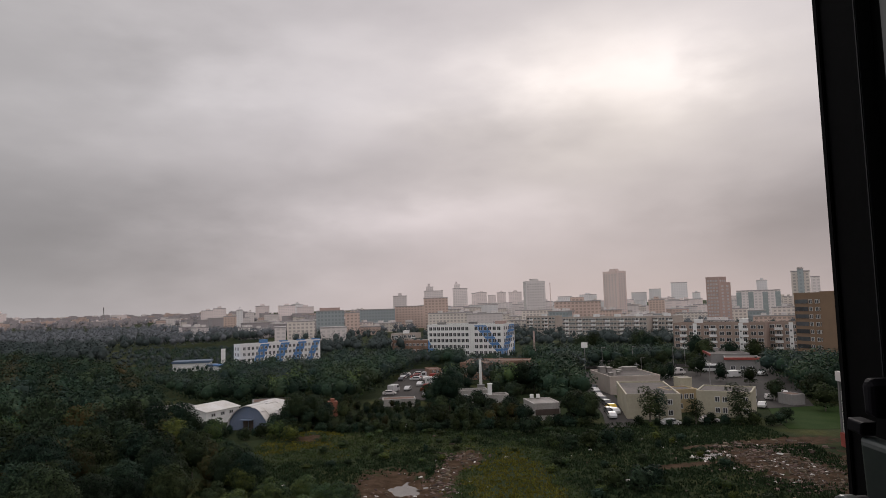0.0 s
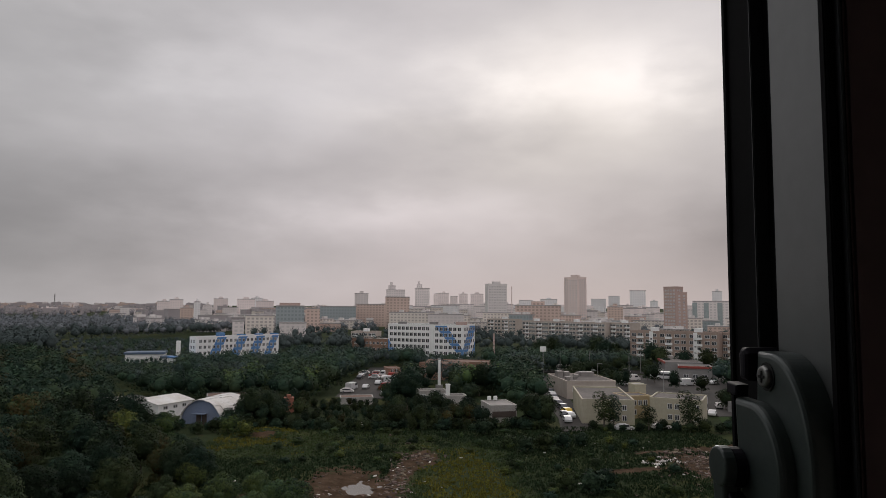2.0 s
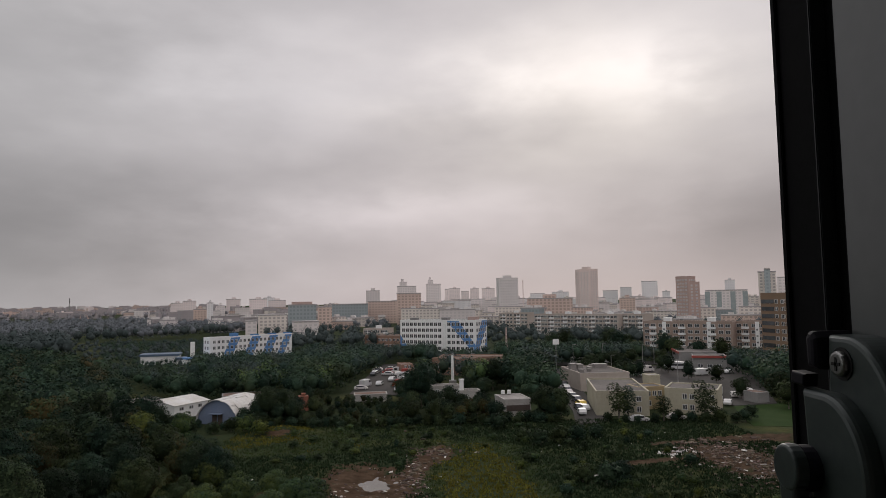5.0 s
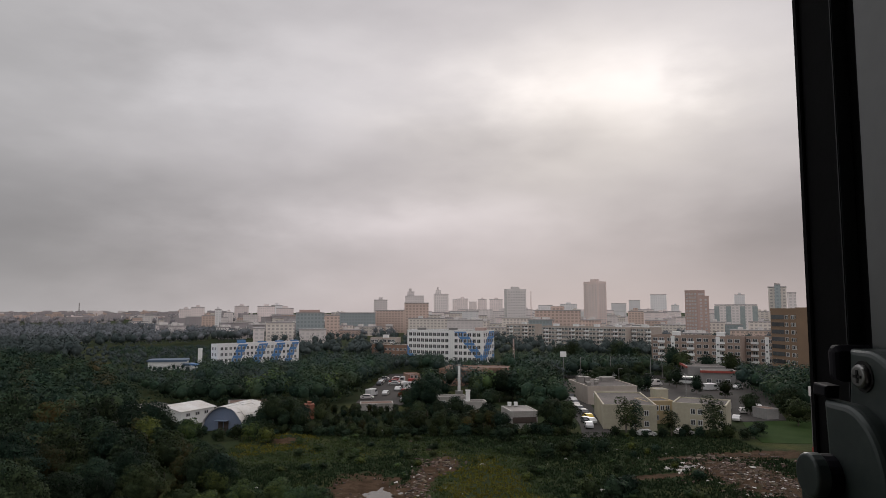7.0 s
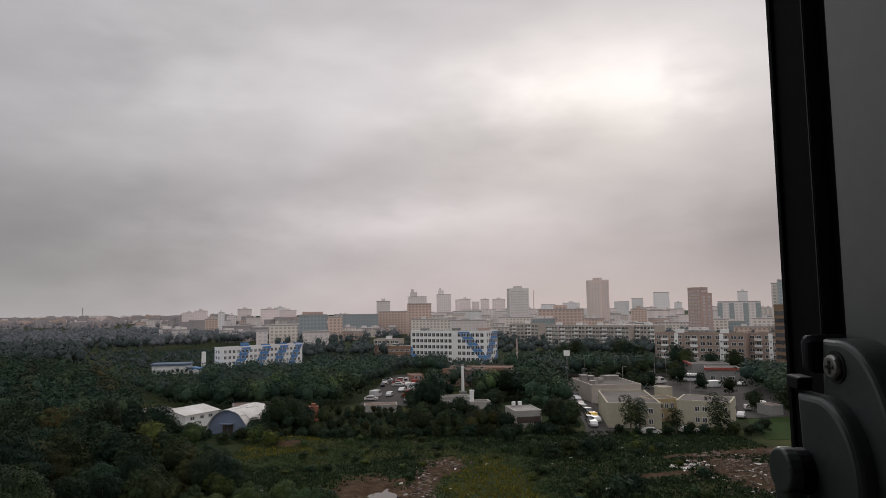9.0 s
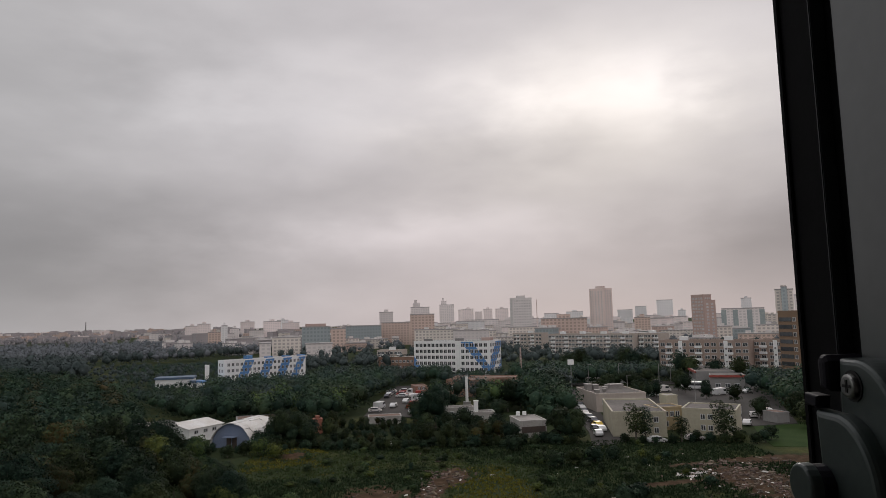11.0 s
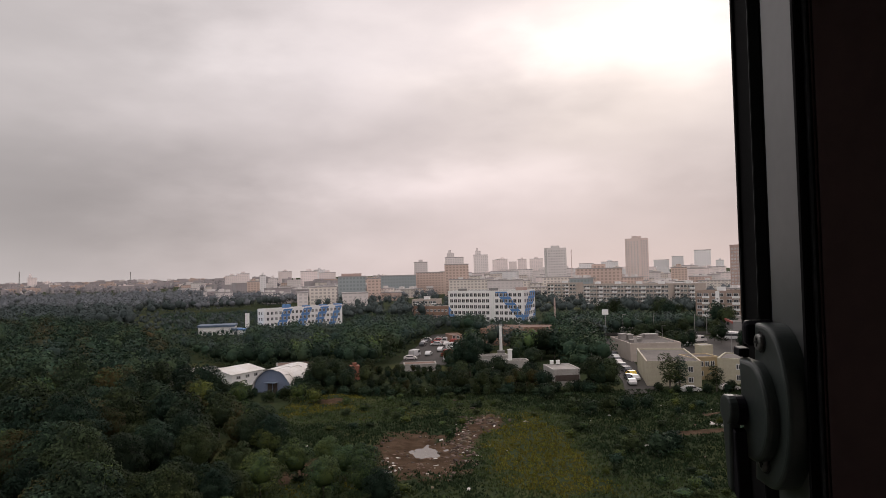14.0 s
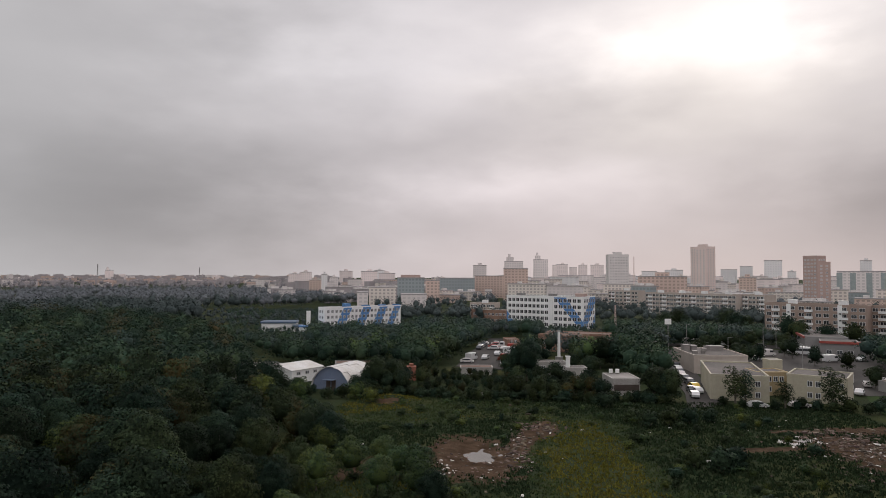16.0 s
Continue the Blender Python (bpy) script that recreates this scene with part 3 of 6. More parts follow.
def striped_wing():
    h = 11.6
    root, ln = block("striped_building", "long white building with slanting blue stripes above the trees", "building", (-97.0, 311), (-66, 342.5), 6, h, "white_wall", "tar_roof", 0.4)
    me = window_mesh(1.3, 1.5)
    zs = [1.0 + 2.7 * i for i in range(4)]
    for i, c in enumerate((0.295, 0.545, 0.765, 0.965)):
        x = c * ln
        x1 = min(x + 2.4, ln - 0.02)
        stripe(root, [(x - 2.4, h), (x - 8.0, 0.3), (x1 - 5.6, 0.3), (x1, h)])
        bm = bmesh.new()
        box(bm, x - 1.4, min(x + 1.5, x1), 0.3, 3.5, h + 0.3, h + (1.9 if i == 0 else 0.9))
        part("roof_hut", bm, "blue_paint", root, "blue roof hut")
    window_row(root, me, [x for x in spread(1.0, ln - 1.0, 19)], zs, -0.02)
    window_side(root, me, 0, spread(0.6, 5.4, 2), zs, True)
    bm = bmesh.new()
    box(bm, -9, -0.05, -6, 8, 0, 2.6)
    part("annex", bm, "white_wall", root)
    bm = bmesh.new()
    box(bm, -9.3, 0.3, -6.3, 8.3, 2.604, 3.3)
    part("annex_roof", bm, "blue_paint", root)


striped_wing()


def low_blue_shed(p0, p1, d, h):
    m, ln = facing(p0, p1)
    root = thing("low_shed", "low white shed with a blue flat roof among the trees", "shed", m, "low sheds")
    bm = bmesh.new()
    box(bm, 0, ln, 0, d, 0, h)
    part("wall", bm, "white_wall", root)
    bm = bmesh.new()
    box(bm, -0.5, ln + 0.5, -0.5, d + 0.5, h, h + 0.9)
    part("roof", bm, "slate_sheet", root, "dull blue sheet roof")


low_blue_shed((-129, 312.5), (-113, 316), 10, 3.8)
low_blue_shed((-112.5, 312), (-108.5, 313.5), 6, 2.2)


# ---- the warehouse sheds ----
def hangar():
    m, ln = facing((-52.6, 159.3), (-42.3, 156.6))
    root = thing("arched_hangar", "arched sheet-metal hangar with a blue-grey end wall", "hangar", m)
    r, d, n = ln / 2, 13.0, 18
    bm = bmesh.new()
    for k in range(7):
        y0, y1 = d * k / 7, d * (k + 1) / 7 - 0.05
        for i in range(n):
            a0, a1 = math.pi * i / n, math.pi * (i + 1) / n
            q = []
            for a, y, rr in ((a0, y0, r), (a1, y0, r), (a1, y1, r), (a0, y1, r)):
                q.append(bm.verts.new((r - rr * math.cos(a), y - (0.5 if k == 0 and y == y0 else 0), rr * 1.05 * math.sin(a))))
            bm.faces.new(q[::-1])
    bmesh.ops.recalc_face_normals(bm, faces=bm.faces)
    shell = part("arched_roof", bm, "steel_sheet", root, "weathered pale sheet roof")
    sol = shell.modifiers.new("thickness", "SOLIDIFY")
    sol.thickness = 0.12
    bm = bmesh.new()
    pts = [(r - (r - 0.1) * math.cos(math.pi * i / n), (r - 0.1) * 1.05 * math.sin(math.pi * i / n)) for i in range(n + 1)]
    slab_panel(bm, pts, 0.1, 0.3)
    part("end_wall", bm, "blue_sheet", root, "blue-grey end wall")
    bm = bmesh.new()
    slab_panel(bm, pts, d - 0.4, d - 0.2)
    part("end_wall", bm, "blue_sheet", root, "blue-grey end wall")
    for x in (r - 1.3, r + 0.15):
        bm = bmesh.new()
        box(bm, x, x + 1.15, 0.02, 0.1, 0, 2.4)
        part("gate_leaf", bm, "dark_wood", root)
    bm = bmesh.new()
    box(bm, r - 1.5, r + 1.5, -1.6, 0.02, 2.5, 2.62)
    part("gate_canopy", bm, "blue_sheet", root)


hangar()


def gable_shed():
    m, ln = facing((-59.6, 164.5), (-54.6, 174.0))
    root = thing("gable_warehouse", "white warehouse with a low-pitched pale metal roof", "warehouse", m)
    d, h = 11.5, 3.3
    bm = bmesh.new()
    box(bm, 0, ln, 0, d, 0, h)
    part("wall", bm, "white_wall", root)
    bm = bmesh.new()
    for y0, y1, z0, z1 in ((-0.4, d / 2, h, h + 1.2), (d / 2, d + 0.4, h + 1.2, h)):
        v = [bm.verts.new(p) for p in ((-0.4, y0, z0), (ln + 0.4, y0, z0), (ln + 0.4, y1, z1), (-0.4, y1, z1), (-0.4, y0, z0 + 0.15), (ln + 0.4, y0, z0 + 0.15), (ln + 0.4, y1, z1 + 0.15), (-0.4, y1, z1 + 0.15))]
        for f in ((0, 3, 2, 1), (4, 5, 6, 7), (0, 1, 5, 4), (1, 2, 6, 5), (2, 3, 7, 6), (3, 0, 4, 7)):
            bm.faces.new([v[i] for i in f])
    part("roof", bm, "steel_sheet", root, "pale metal roof")
    bm = bmesh.new()
    for x in (-0.02, ln - 0.18):
        v0 = [bm.verts.new((x, y, z)) for y, z in ((0, h), (d, h), (d / 2, h + 1.15))]
        v1 = [bm.verts.new((x + 0.2, y, z)) for y, z in ((0, h), (d, h), (d / 2, h + 1.15))]
        bm.faces.new(v0)
        bm.faces.new(v1[::-1])
    part("gable", bm, "white_wall", root)
    window_row(root, window_mesh(1.3, 0.9), [2.2, 5.2, 8.0], [2.0])


gable_shed()

r_, l_ = block("storage_shed", "grey low storage shed half hidden by trees", "shed", (-76, 168), (-66, 176), 8, 3.2, "grey_concrete", "pale_roof", 0.2)
r_, l_ = block("storage_shed", "grey low storage shed behind the warehouse", "shed", (-54, 184), (-44, 187), 7, 2.6, "grey_concrete", "rust_roof", 0.2)
r_, l_ = block("low_block", "long low red-brown brick block among trees", "building", (-33.5, 393), (-12, 384), 12, 7.3, "near_brick", "pale_roof", 0.3)
window_row(r_, window_mesh(1.6, 1.4), spread(1, l_ - 1, 9), [1.0, 4.4], 0)
r_, l_ = block("pale_hut", "narrow white hut tower among trees", "hut", (-112.3, 330), (-110.4, 330.6), 3, 8.8, "white_wall", "tar_roof", 0.2)
r_, l_ = block("transformer_hut", "small red-brown brick tower hut among trees", "hut", (-31.6, 174), (-29.4, 174.6), 2.4, 3.6, "hut_brick", "rust_roof", 0.15)
roof_box(r_, 0.7, 1.5, 0.7, 1.6, 3.7, 0.5, "hut_brick")

# ---- the beige depot ----
win2 = window_mesh(1.1, 1.3)
r_, l_ = block("depot_building", "beige two-storey depot with a flat grey roof", "building", (40.6, 158.5), (52.6, 156.6), 25, 5.4, "beige_wall", "tar_roof", 0.45)
window_row(r_, win2, [7.0, 9.8], [0.9], 0)
window_row(r_, win2, [9.8], [3.3], 0)
window_side(r_, win2, l_, [4, 9, 14], [0.9, 3.3])
r_, l_ = block("depot_building", "yellow two-storey depot link with dark windows", "building", (52.8, 165.5), (60.0, 166.5), 6, 5.3, "yellow_wall", "tar_roof", 0.3)
window_row(r_, win2, [1.5, 2.9, 4.4, 5.8], [3.2], 0)
window_row(r_, win2, [1.5, 2.9], [0.9], 0)
r_, l_ = block("depot_building", "pale beige depot wing with small dark windows", "building", (57.8, 161.0), (68.2, 155.2), 11, 5.6, "beige_wall", "tar_roof", 0.35)
window_row(r_, win2, [4.6, 6.2], [0.9, 3.4], 0)
window_row(r_, win2, [10.6], [0.9, 3.4], 0)
r_, l_ = block("depot_hut", "small white stair tower on the depot", "building", (60.2, 179), (63.4, 179.3), 4, 6.6, "beige_wall", "pale_roof", 0.2)
r_, l_ = block("garage_block", "long grey garage block with a cluttered flat roof", "building", (46.5, 199), (61.5, 200), 21, 5.0, "slab_panel", "tar_roof", 0.4)
for x0, x1, y0, y1, h in ((0.5, 2.2, 11, 14, 1.8), (3, 4.6, 12, 15, 1.5), (5.4, 6.4, 9, 11, 1.0), (9.4, 13.5, 15, 18, 1.1), (1.2, 2.4, 4, 6, 0.8), (4.2, 5, 6, 7, 0.8), (7.2, 8, 13, 14, 1.3)):
    roof_box(r_, x0, x1, y0, y1, 5.08, h, "pale_roof")
window_row(r_, win2, spread(1, 16, 6), [2.2], 0)

r_, l_ = block("storage_shed", "small pale storage shed beside the lawn", "shed", (85.5, 171), (89.0, 172), 5, 2.6, "grey_concrete", "rust_roof", 0.15)
# ---- sheds along the waste ground ----
r_, l_ = block("white_shed", "low white shed with a pale flat roof", "shed", (19.2, 160), (25.6, 161), 9, 3.8, "shed_wall", "pale_roof", 0.25)
# the gap's dark inside is a solid strip on the wall
bm = bmesh.new()
box(bm, 0.4, l_ - 0.3, -0.08, 0, 1.2, 2.6)
part("dark_strip", bm, "dark_wood", r_, "dark strip standing for an open gap under the eaves")
for x in (2.0, 3.6):
    bm = bmesh.new()
    cyl(bm, x, 8.5, 4.08, 5.0, 0.5)
    part("roof_vent", bm, "white_wall", r_)
r_, l_ = block("boiler_house", "low pale boiler house below a tall white chimney", "building", (2.5, 191), (10.5, 192), 5, 3.2, "shed_wall", "tar_roof", 0.3)
window_row(r_, win2, [1.5, 6.5], [1.2], 0)
r_, l_ = block("pump_house", "small white pump house with a dark doorway", "shed", (9.6, 178), (15.0, 178.6), 4, 3.6, "shed_wall", "tar_roof", 0.3)
window_row(r_, window_mesh(1.1, 2.2), [1.5, 4.2], [0.4], 0)
roof_box(r_, 0.2, 1.2, 1, 2, 3.7, 2.8, "white_wall", "vent_pipe")
r_, l_ = block("long_shed", "long low shed with a rusty roof beside the parking lot", "shed", (-19, 187), (-10, 188), 5, 2.0, "shed_wall", "rust_roof", 0.15)
chim = thing("chimney", "tall slim white chimney pipe beside a boiler house", "chimney", pose(9.8, 225, 0))
bm = bmesh.new()
cyl(bm, 0, 0, 0, 9.3, 0.52, 0.4, 14)
part("pipe", bm, "white_wall", chim)
bm = bmesh.new()
cyl(bm, 0, 0, 9.3, 9.7, 0.5, 0.5, 14)
part("cap", bm, "grey_concrete", chim)
bm = bmesh.new()
box(bm, -1.2, 1.2, -1.2, 1.2, 0, 1.0)
part("plinth", bm, "grey_concrete", chim)
for p0, p1, d, h, w, rf in (((3.5, 252), (17, 244), 10, 5.8, "near_brick", "rust_roof"), ((-8, 251), (-3.5, 252), 9, 3.6, "near_brick", "rust_roof"), ((6, 268), (30, 262), 10, 5.0, "near_brick", "rust_roof"), ((24, 255), (34, 250), 9, 4.0, "near_brick", "tar_roof")):
    r_, l_ = block("brick_shop", "low reddish brick workshop among trees", "building", p0, p1, d, h, w, rf, 0.3, "brick workshops")
    window_row(r_, win2, spread(0.8, l_ - 0.8, max(2, int(l_ / 3))), [2.4], 0)


# ---- the red-trimmed market hall ----
def red_hall(p0, p1, d, h):
    r, ln = block("market_hall", "low white hall with a red sloping roof edge", "building", p0, p1, d, h, "grey_concrete", "tar_roof", 0.2, "market halls")
    bm = bmesh.new()
    box(bm, -0.4, ln + 0.4, -0.5, -0.06, h - 0.5, h + 0.35)
    part("red_fascia", bm, "red_roof", r, "red metal fascia")
    window_row(r, window_mesh(1.8, 1.4), spread(1, ln - 1, int(ln / 3)), [0.9], 0)


red_hall((107, 292), (100.5, 262), 14, 5.6)
red_hall((101, 250), (112, 246), 12, 5.0)
red_hall((114, 246), (122, 252), 10, 4.4)


# ---- panel housing ----
def slab_house(p0, p1, depth, storeys, wall, label, bay=6.2, balcony="white_wall", pilaster=True, group="panel houses"):
    h = storeys * 2.85 + 1.0
    root, ln = block("apartment_block", label, "apartment block", p0, p1, depth, h, wall, "tar_roof", 0.5, group)
    n = max(2, int(ln / bay))
    me = window_mesh(2.2, 1.6)
    bal = None
    for i in range(n):
        x = (i + 0.5) * ln / n
        for s in range(storeys):
            z = 1.6 + s * 2.85
            put_window(root, me, Matrix.Translation((x - bay * 0.24, 0, z)))
            if i % 2 == 0:
                if bal is None:
                    bm = bmesh.new()
                    box(bm, -1.55, 1.55, -1.1, 0, -0.75, -0.6)
                    box(bm, -1.55, 1.55, -1.1, -1.0, -0.6, 0.35)
                    box(bm, -1.55, -1.45, -1.0, 0, -0.6, 0.35)
                    box(bm, 1.45, 1.55, -1.0, 0, -0.6, 0.35)
                    bal = part("balcony", bm, balcony, root)
                    bal.matrix_basis = Matrix.Translation((x + bay * 0.24, 0, z))
                else:
                    piece("balcony", bal.data, root, Matrix.Translation((x + bay * 0.24, 0, z)))
            put_window(root, me, Matrix.Translation((x + bay * 0.24, 0, z)))
        if pilaster and i % 3 == 1:
            bm = bmesh.new()
            box(bm, x - 0.9, x + 0.9, -0.14, 0, 0, h + 0.3)
            part("stair_strip", bm, "white_wall", root)
            window_row(root, window_mesh(0.9, 0.9), [x], [3.0 + s * 2.85 for s in range(storeys - 1)], -0.14)
    for i in range(max(1, n // 3)):
        x = (i + 0.5) * ln / max(1, n // 3)
        roof_box(root, x - 1.6, x + 1.6, depth * 0.4, depth * 0.4 + 3.5, h + 0.08, 1.8, "white_wall")
    return root


def polar(az, d):
    return d * math.sin(radians(az)), d * math.cos(radians(az))


slab_house(polar(18.3, 338), polar(25.0, 328), 12, 5, "brown_panel", "five-storey brown and white panel apartment block")
slab_house(polar(25.2, 336), polar(34, 318), 12, 5, "brown_panel", "five-storey brown and white panel apartment block behind trees")
slab_house(polar(9.5, 505), polar(16.3, 472), 12, 5, "slab_panel", "long grey-white five-storey panel apartment block with balconies", 5.4, pilaster=False)
slab_house(polar(16.6, 480), polar(18.3, 470), 12, 5, "slab_panel", "white five-storey panel apartment block end", 5.4, pilaster=False)
slab_house(polar(6.5, 560), polar(8.95, 548), 12, 5, "slab_panel", "grey-beige apartment block above the trees", 6, pilaster=False)
slab_house(polar(-5.0, 430), polar(-2.9, 425), 12, 3, "slab_panel", "low brick and white block among trees", 5, pilaster=False)


# ---- towers ----
def tower(p0, p1, depth, h, wall, label, cols, rows, side=3, mesh=None, crown=True, glass="dark_glass"):
    root, ln = block("tower_block", label, "tower block", p0, p1, depth, h, wall, "tar_roof", 0.8, "tower blocks")
    me = mesh or window_mesh(1.7, 1.5, "hazed_glass" if math.hypot(*p0) > 500 else glass)
    zs = [2.0 + i * (h - 2.5) / rows for i in range(rows)]
    window_row(root, me, spread(0.8, ln - 0.8, cols), zs)
    if side:
        window_side(root, me, ln, spread(1, depth - 1, side), zs)
        window_side(root, me, 0, spread(1, depth - 1, side), zs, True)
    if crown:
        roof_box(root, ln * 0.3, ln * 0.7, depth * 0.3, depth * 0.7, h + 0.08, 3.0, wall)
    return root, ln


tower(polar(6.58, 745), polar(8.2, 750), 14, 49.5, "pale_panel", "pale grey sixteen-storey panel tower", 7, 16)
tower(polar(12.98, 765), polar(14.15, 750), 13, 57.5, "pink_brick", "tall pinkish brick tower block", 6, 20, crown=True)
tower(polar(14.16, 750), polar(14.75, 764), 13, 56.5, "pink_brick", "lower pinkish brick part of the tall tower block", 2, 20, crown=False)
tower(polar(20.95, 628), polar(21.9, 620), 10, 43.6, "red_brick", "red-brown brick tower with a stepped roof", 4, 14, crown=False)
tower(polar(21.9, 620), polar(22.75, 624), 10, 38.6, "red_brick", "lower red-brown brick part of the stepped tower", 2, 13, crown=False)
# the tan block: a slim face with window bands and a blank brick face
r_, l_ = tower(polar(27.1, 290), polar(28.9, 279), 14, 27.5, "tan_brick", "tan brick nine-storey block with bands of dark windows", 4, 9, side=0, crown=False)
bm = bmesh.new()
prism(bm, [(l_, -0.6), (l_ + 11.5, -0.2), (l_ + 11.5, 12), (l_, 12)], 0, 28.6)
part("blank_wing", bm, "tan_brick", r_, "blank tan brick end wall")
# each loggia's shade is a dark strip set on the wall
for i in range(9):
    bm = bmesh.new()
    box(bm, 0.5, l_ * 0.52, -0.16, -0.11, 2.0 + i * 2.78, 3.5 + i * 2.78)
    part("loggia", bm, "dark_glass", r_, "dark strip in place of a shaded loggia")
window_side(r_, window_mesh(1.2, 1.4), l_, [-0.3], [2 + i * 2.8 for i in range(9)], True)
bm = bmesh.new()
prism(bm, [(l_ + 11.6, 1), (l_ + 19, 3.0), (l_ + 19, 14), (l_ + 11.6, 14)], 0, 27.4)
part("balcony_wing", bm, "tan_brick", r_)
window_row(r_, window_mesh(1.4, 1.4), [l_ + 13.4], [2 + i * 2.8 for i in range(9)], 1.4)

# the new estate beside the window: a glazed high block and its low annex
def glazed_block(p0, p1, depth, h, label, cols, rows, base_red=False):
    root, ln = block("glazed_block", label, "apartment block", p0, p1, depth, h, "estate_panel", "tar_roof", 0.9, "glazed blocks")
    bay = ln / cols
    fh = (h - 5.0) / rows
    me = window_mesh(round(bay * 0.84, 2), round(fh * 0.86, 2), "blue_glass", "window_frame")
    for c in range(cols):
        window_row(root, me, [(c + 0.5) * bay], [2.6 + i * fh for i in range(rows)])
        bm = bmesh.new()
        box(bm, c * bay - bay * 0.06, c * bay + bay * 0.06, -0.3, 0, 0, h - 0.9)
        part("pier", bm, "estate_panel", root)
    side_me = window_mesh(1.6, 1.5, "blue_glass")
    window_side(root, side_me, 0, spread(1, depth - 1, 4), [2.6 + i * fh for i in range(rows)], True)
    bm = bmesh.new()
    box(bm, -0.5, ln + 0.3, -0.5, 0.0, h - 0.8, h + 0.95)
    part("cornice", bm, "pale_panel", root)
    if base_red:
        bm = bmesh.new()
        box(bm, -0.15, ln * 0.12, -0.5, 0, 0, 2.5)
        part("red_base", bm, "red_roof", root, "red plinth panel")
    return root


glazed_block((68.5, 95.0), (58.0, 52.0), 18, 49, "tall glazed apartment tower with pale piers", 13, 19)
glazed_block((71.5, 125.5), (68.8, 96.0), 14, 12.6, "low glazed annex of an apartment tower with a red base", 7, 4, True)
# ---- far city: pale blocks, haze painted into their colours towards the horizon ----
def grid_material(name, wall, win, cell_w, cell_h):
    """Plastered walls with rows of small windows, too far off to be told apart."""
    m = bpy.data.materials.new(name)
    m.use_nodes = True
    N, L = m.node_tree.nodes, m.node_tree.links
    b = N["Principled BSDF"]
    b.inputs["Roughness"].default_value = 0.85
    geo = N.new("ShaderNodeTexCoord")
    sp = N.new("ShaderNodeSeparateXYZ")
    L.new(geo.outputs["Object"], sp.inputs[0])

    def mth(op, a, c):
        n = N.new("ShaderNodeMath")
        n.operation = op
        for i, v in enumerate((a, c)):
            if isinstance(v, (int, float)):
                n.inputs[i].default_value = v
            else:
                L.new(v, n.inputs[i])
        return n.outputs[0]

    u = mth("FRACT", mth("DIVIDE", mth("ADD", sp.outputs[0], sp.outputs[1]), cell_w), 0)
    v = mth("FRACT", mth("DIVIDE", sp.outputs[2], cell_h), 0)
    hit = mth("MULTIPLY", mth("MULTIPLY", mth("GREATER_THAN", u, 0.42), mth("GREATER_THAN", v, 0.45)), 0.75)
    nrm = N.new("ShaderNodeNewGeometry")
    s2 = N.new("ShaderNodeSeparateXYZ")
    L.new(nrm.outputs["Normal"], s2.inputs[0])
    hit = mth("MULTIPLY", hit, mth("LESS_THAN", mth("ABSOLUTE", s2.outputs[2], 0), 0.5))
    info = N.new("ShaderNodeObjectInfo")
    nz = N.new("ShaderNodeTexNoise")
    nz.inputs["Scale"].default_value = 0.05
    L.new(geo.outputs["Object"], nz.inputs["Vector"])
    hs = N.new("ShaderNodeHueSaturation")
    L.new(mth("ADD", mth("MULTIPLY", info.outputs["Random"], 0.24), mth("ADD", mth("MULTIPLY", nz.outputs[0], 0.2), 0.78)), hs.inputs["Value"])
    hs.inputs["Color"].default_value = (*wall, 1)
    x = N.new("ShaderNodeMix")
    x.data_type = "RGBA"
    L.new(hit, x.inputs[0])
    L.new(hs.outputs[0], x.inputs[6])
    x.inputs[7].default_value = (*win, 1)
    L.new(x.outputs[2], b.inputs["Base Color"])
    M[name] = m


# the first four have the haze painted into wall and window
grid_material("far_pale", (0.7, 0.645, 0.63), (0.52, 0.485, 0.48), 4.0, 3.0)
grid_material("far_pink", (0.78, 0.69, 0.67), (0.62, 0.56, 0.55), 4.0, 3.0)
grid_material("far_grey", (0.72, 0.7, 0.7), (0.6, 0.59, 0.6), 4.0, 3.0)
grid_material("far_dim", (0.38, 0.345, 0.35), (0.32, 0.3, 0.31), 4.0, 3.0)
grid_material("mid_brown", (0.56, 0.43, 0.37), (0.3, 0.245, 0.225), 3.6, 2.9)
grid_material("mid_pale", (0.66, 0.6, 0.55), (0.32, 0.3, 0.285), 3.6, 2.9)
grid_material("mid_glass", (0.3, 0.34, 0.35), (0.22, 0.25, 0.26), 3.2, 3.4)


def far_block(a0, a1, d, h, mat, label="pale distant apartment block in haze", crown=0, depth=None, turn=0.0, name="distant_block"):
    """A distant building by its bearings, distance and height, with a roof hut or stepped crown."""
    p0, p1 = polar(a0, d), polar(a1, d + turn)
    m, ln = facing(p0, p1)
    root = thing(name, label, "building", m, "distant buildings")
    dp = depth or max(12, ln * 0.5)
    bm = bmesh.new()
    box(bm, 0, ln, 0, dp, 0, h)
    part("wall", bm, mat, root)
    bm = bmesh.new()
    box(bm, -0.3, ln + 0.3, -0.3, dp + 0.3, h, h + 0.9)
    part("roof", bm, "far_roof", root)
    if crown == 1:
        roof_box(root, ln * 0.35, ln * 0.65, dp * 0.3, dp * 0.7, h + 0.9, 3.2, mat)
    elif crown == 2:
        roof_box(root, ln * 0.12, ln * 0.5, dp * 0.2, dp * 0.8, h + 0.9, 7.0, mat)
        roof_box(root, ln * 0.2, ln * 0.34, dp * 0.3, dp * 0.6, h + 8.0, 5.0, mat)
    elif crown == 3:
        for k in range(max(2, int(ln / 22))):
            x = (k + 0.5) * ln / max(2, int(ln / 22))
            roof_box(root, x - 2, x + 2, dp * 0.3, dp * 0.3 + 4, h + 0.9, 1.8, "pale_panel")
    return root


CITY = {}


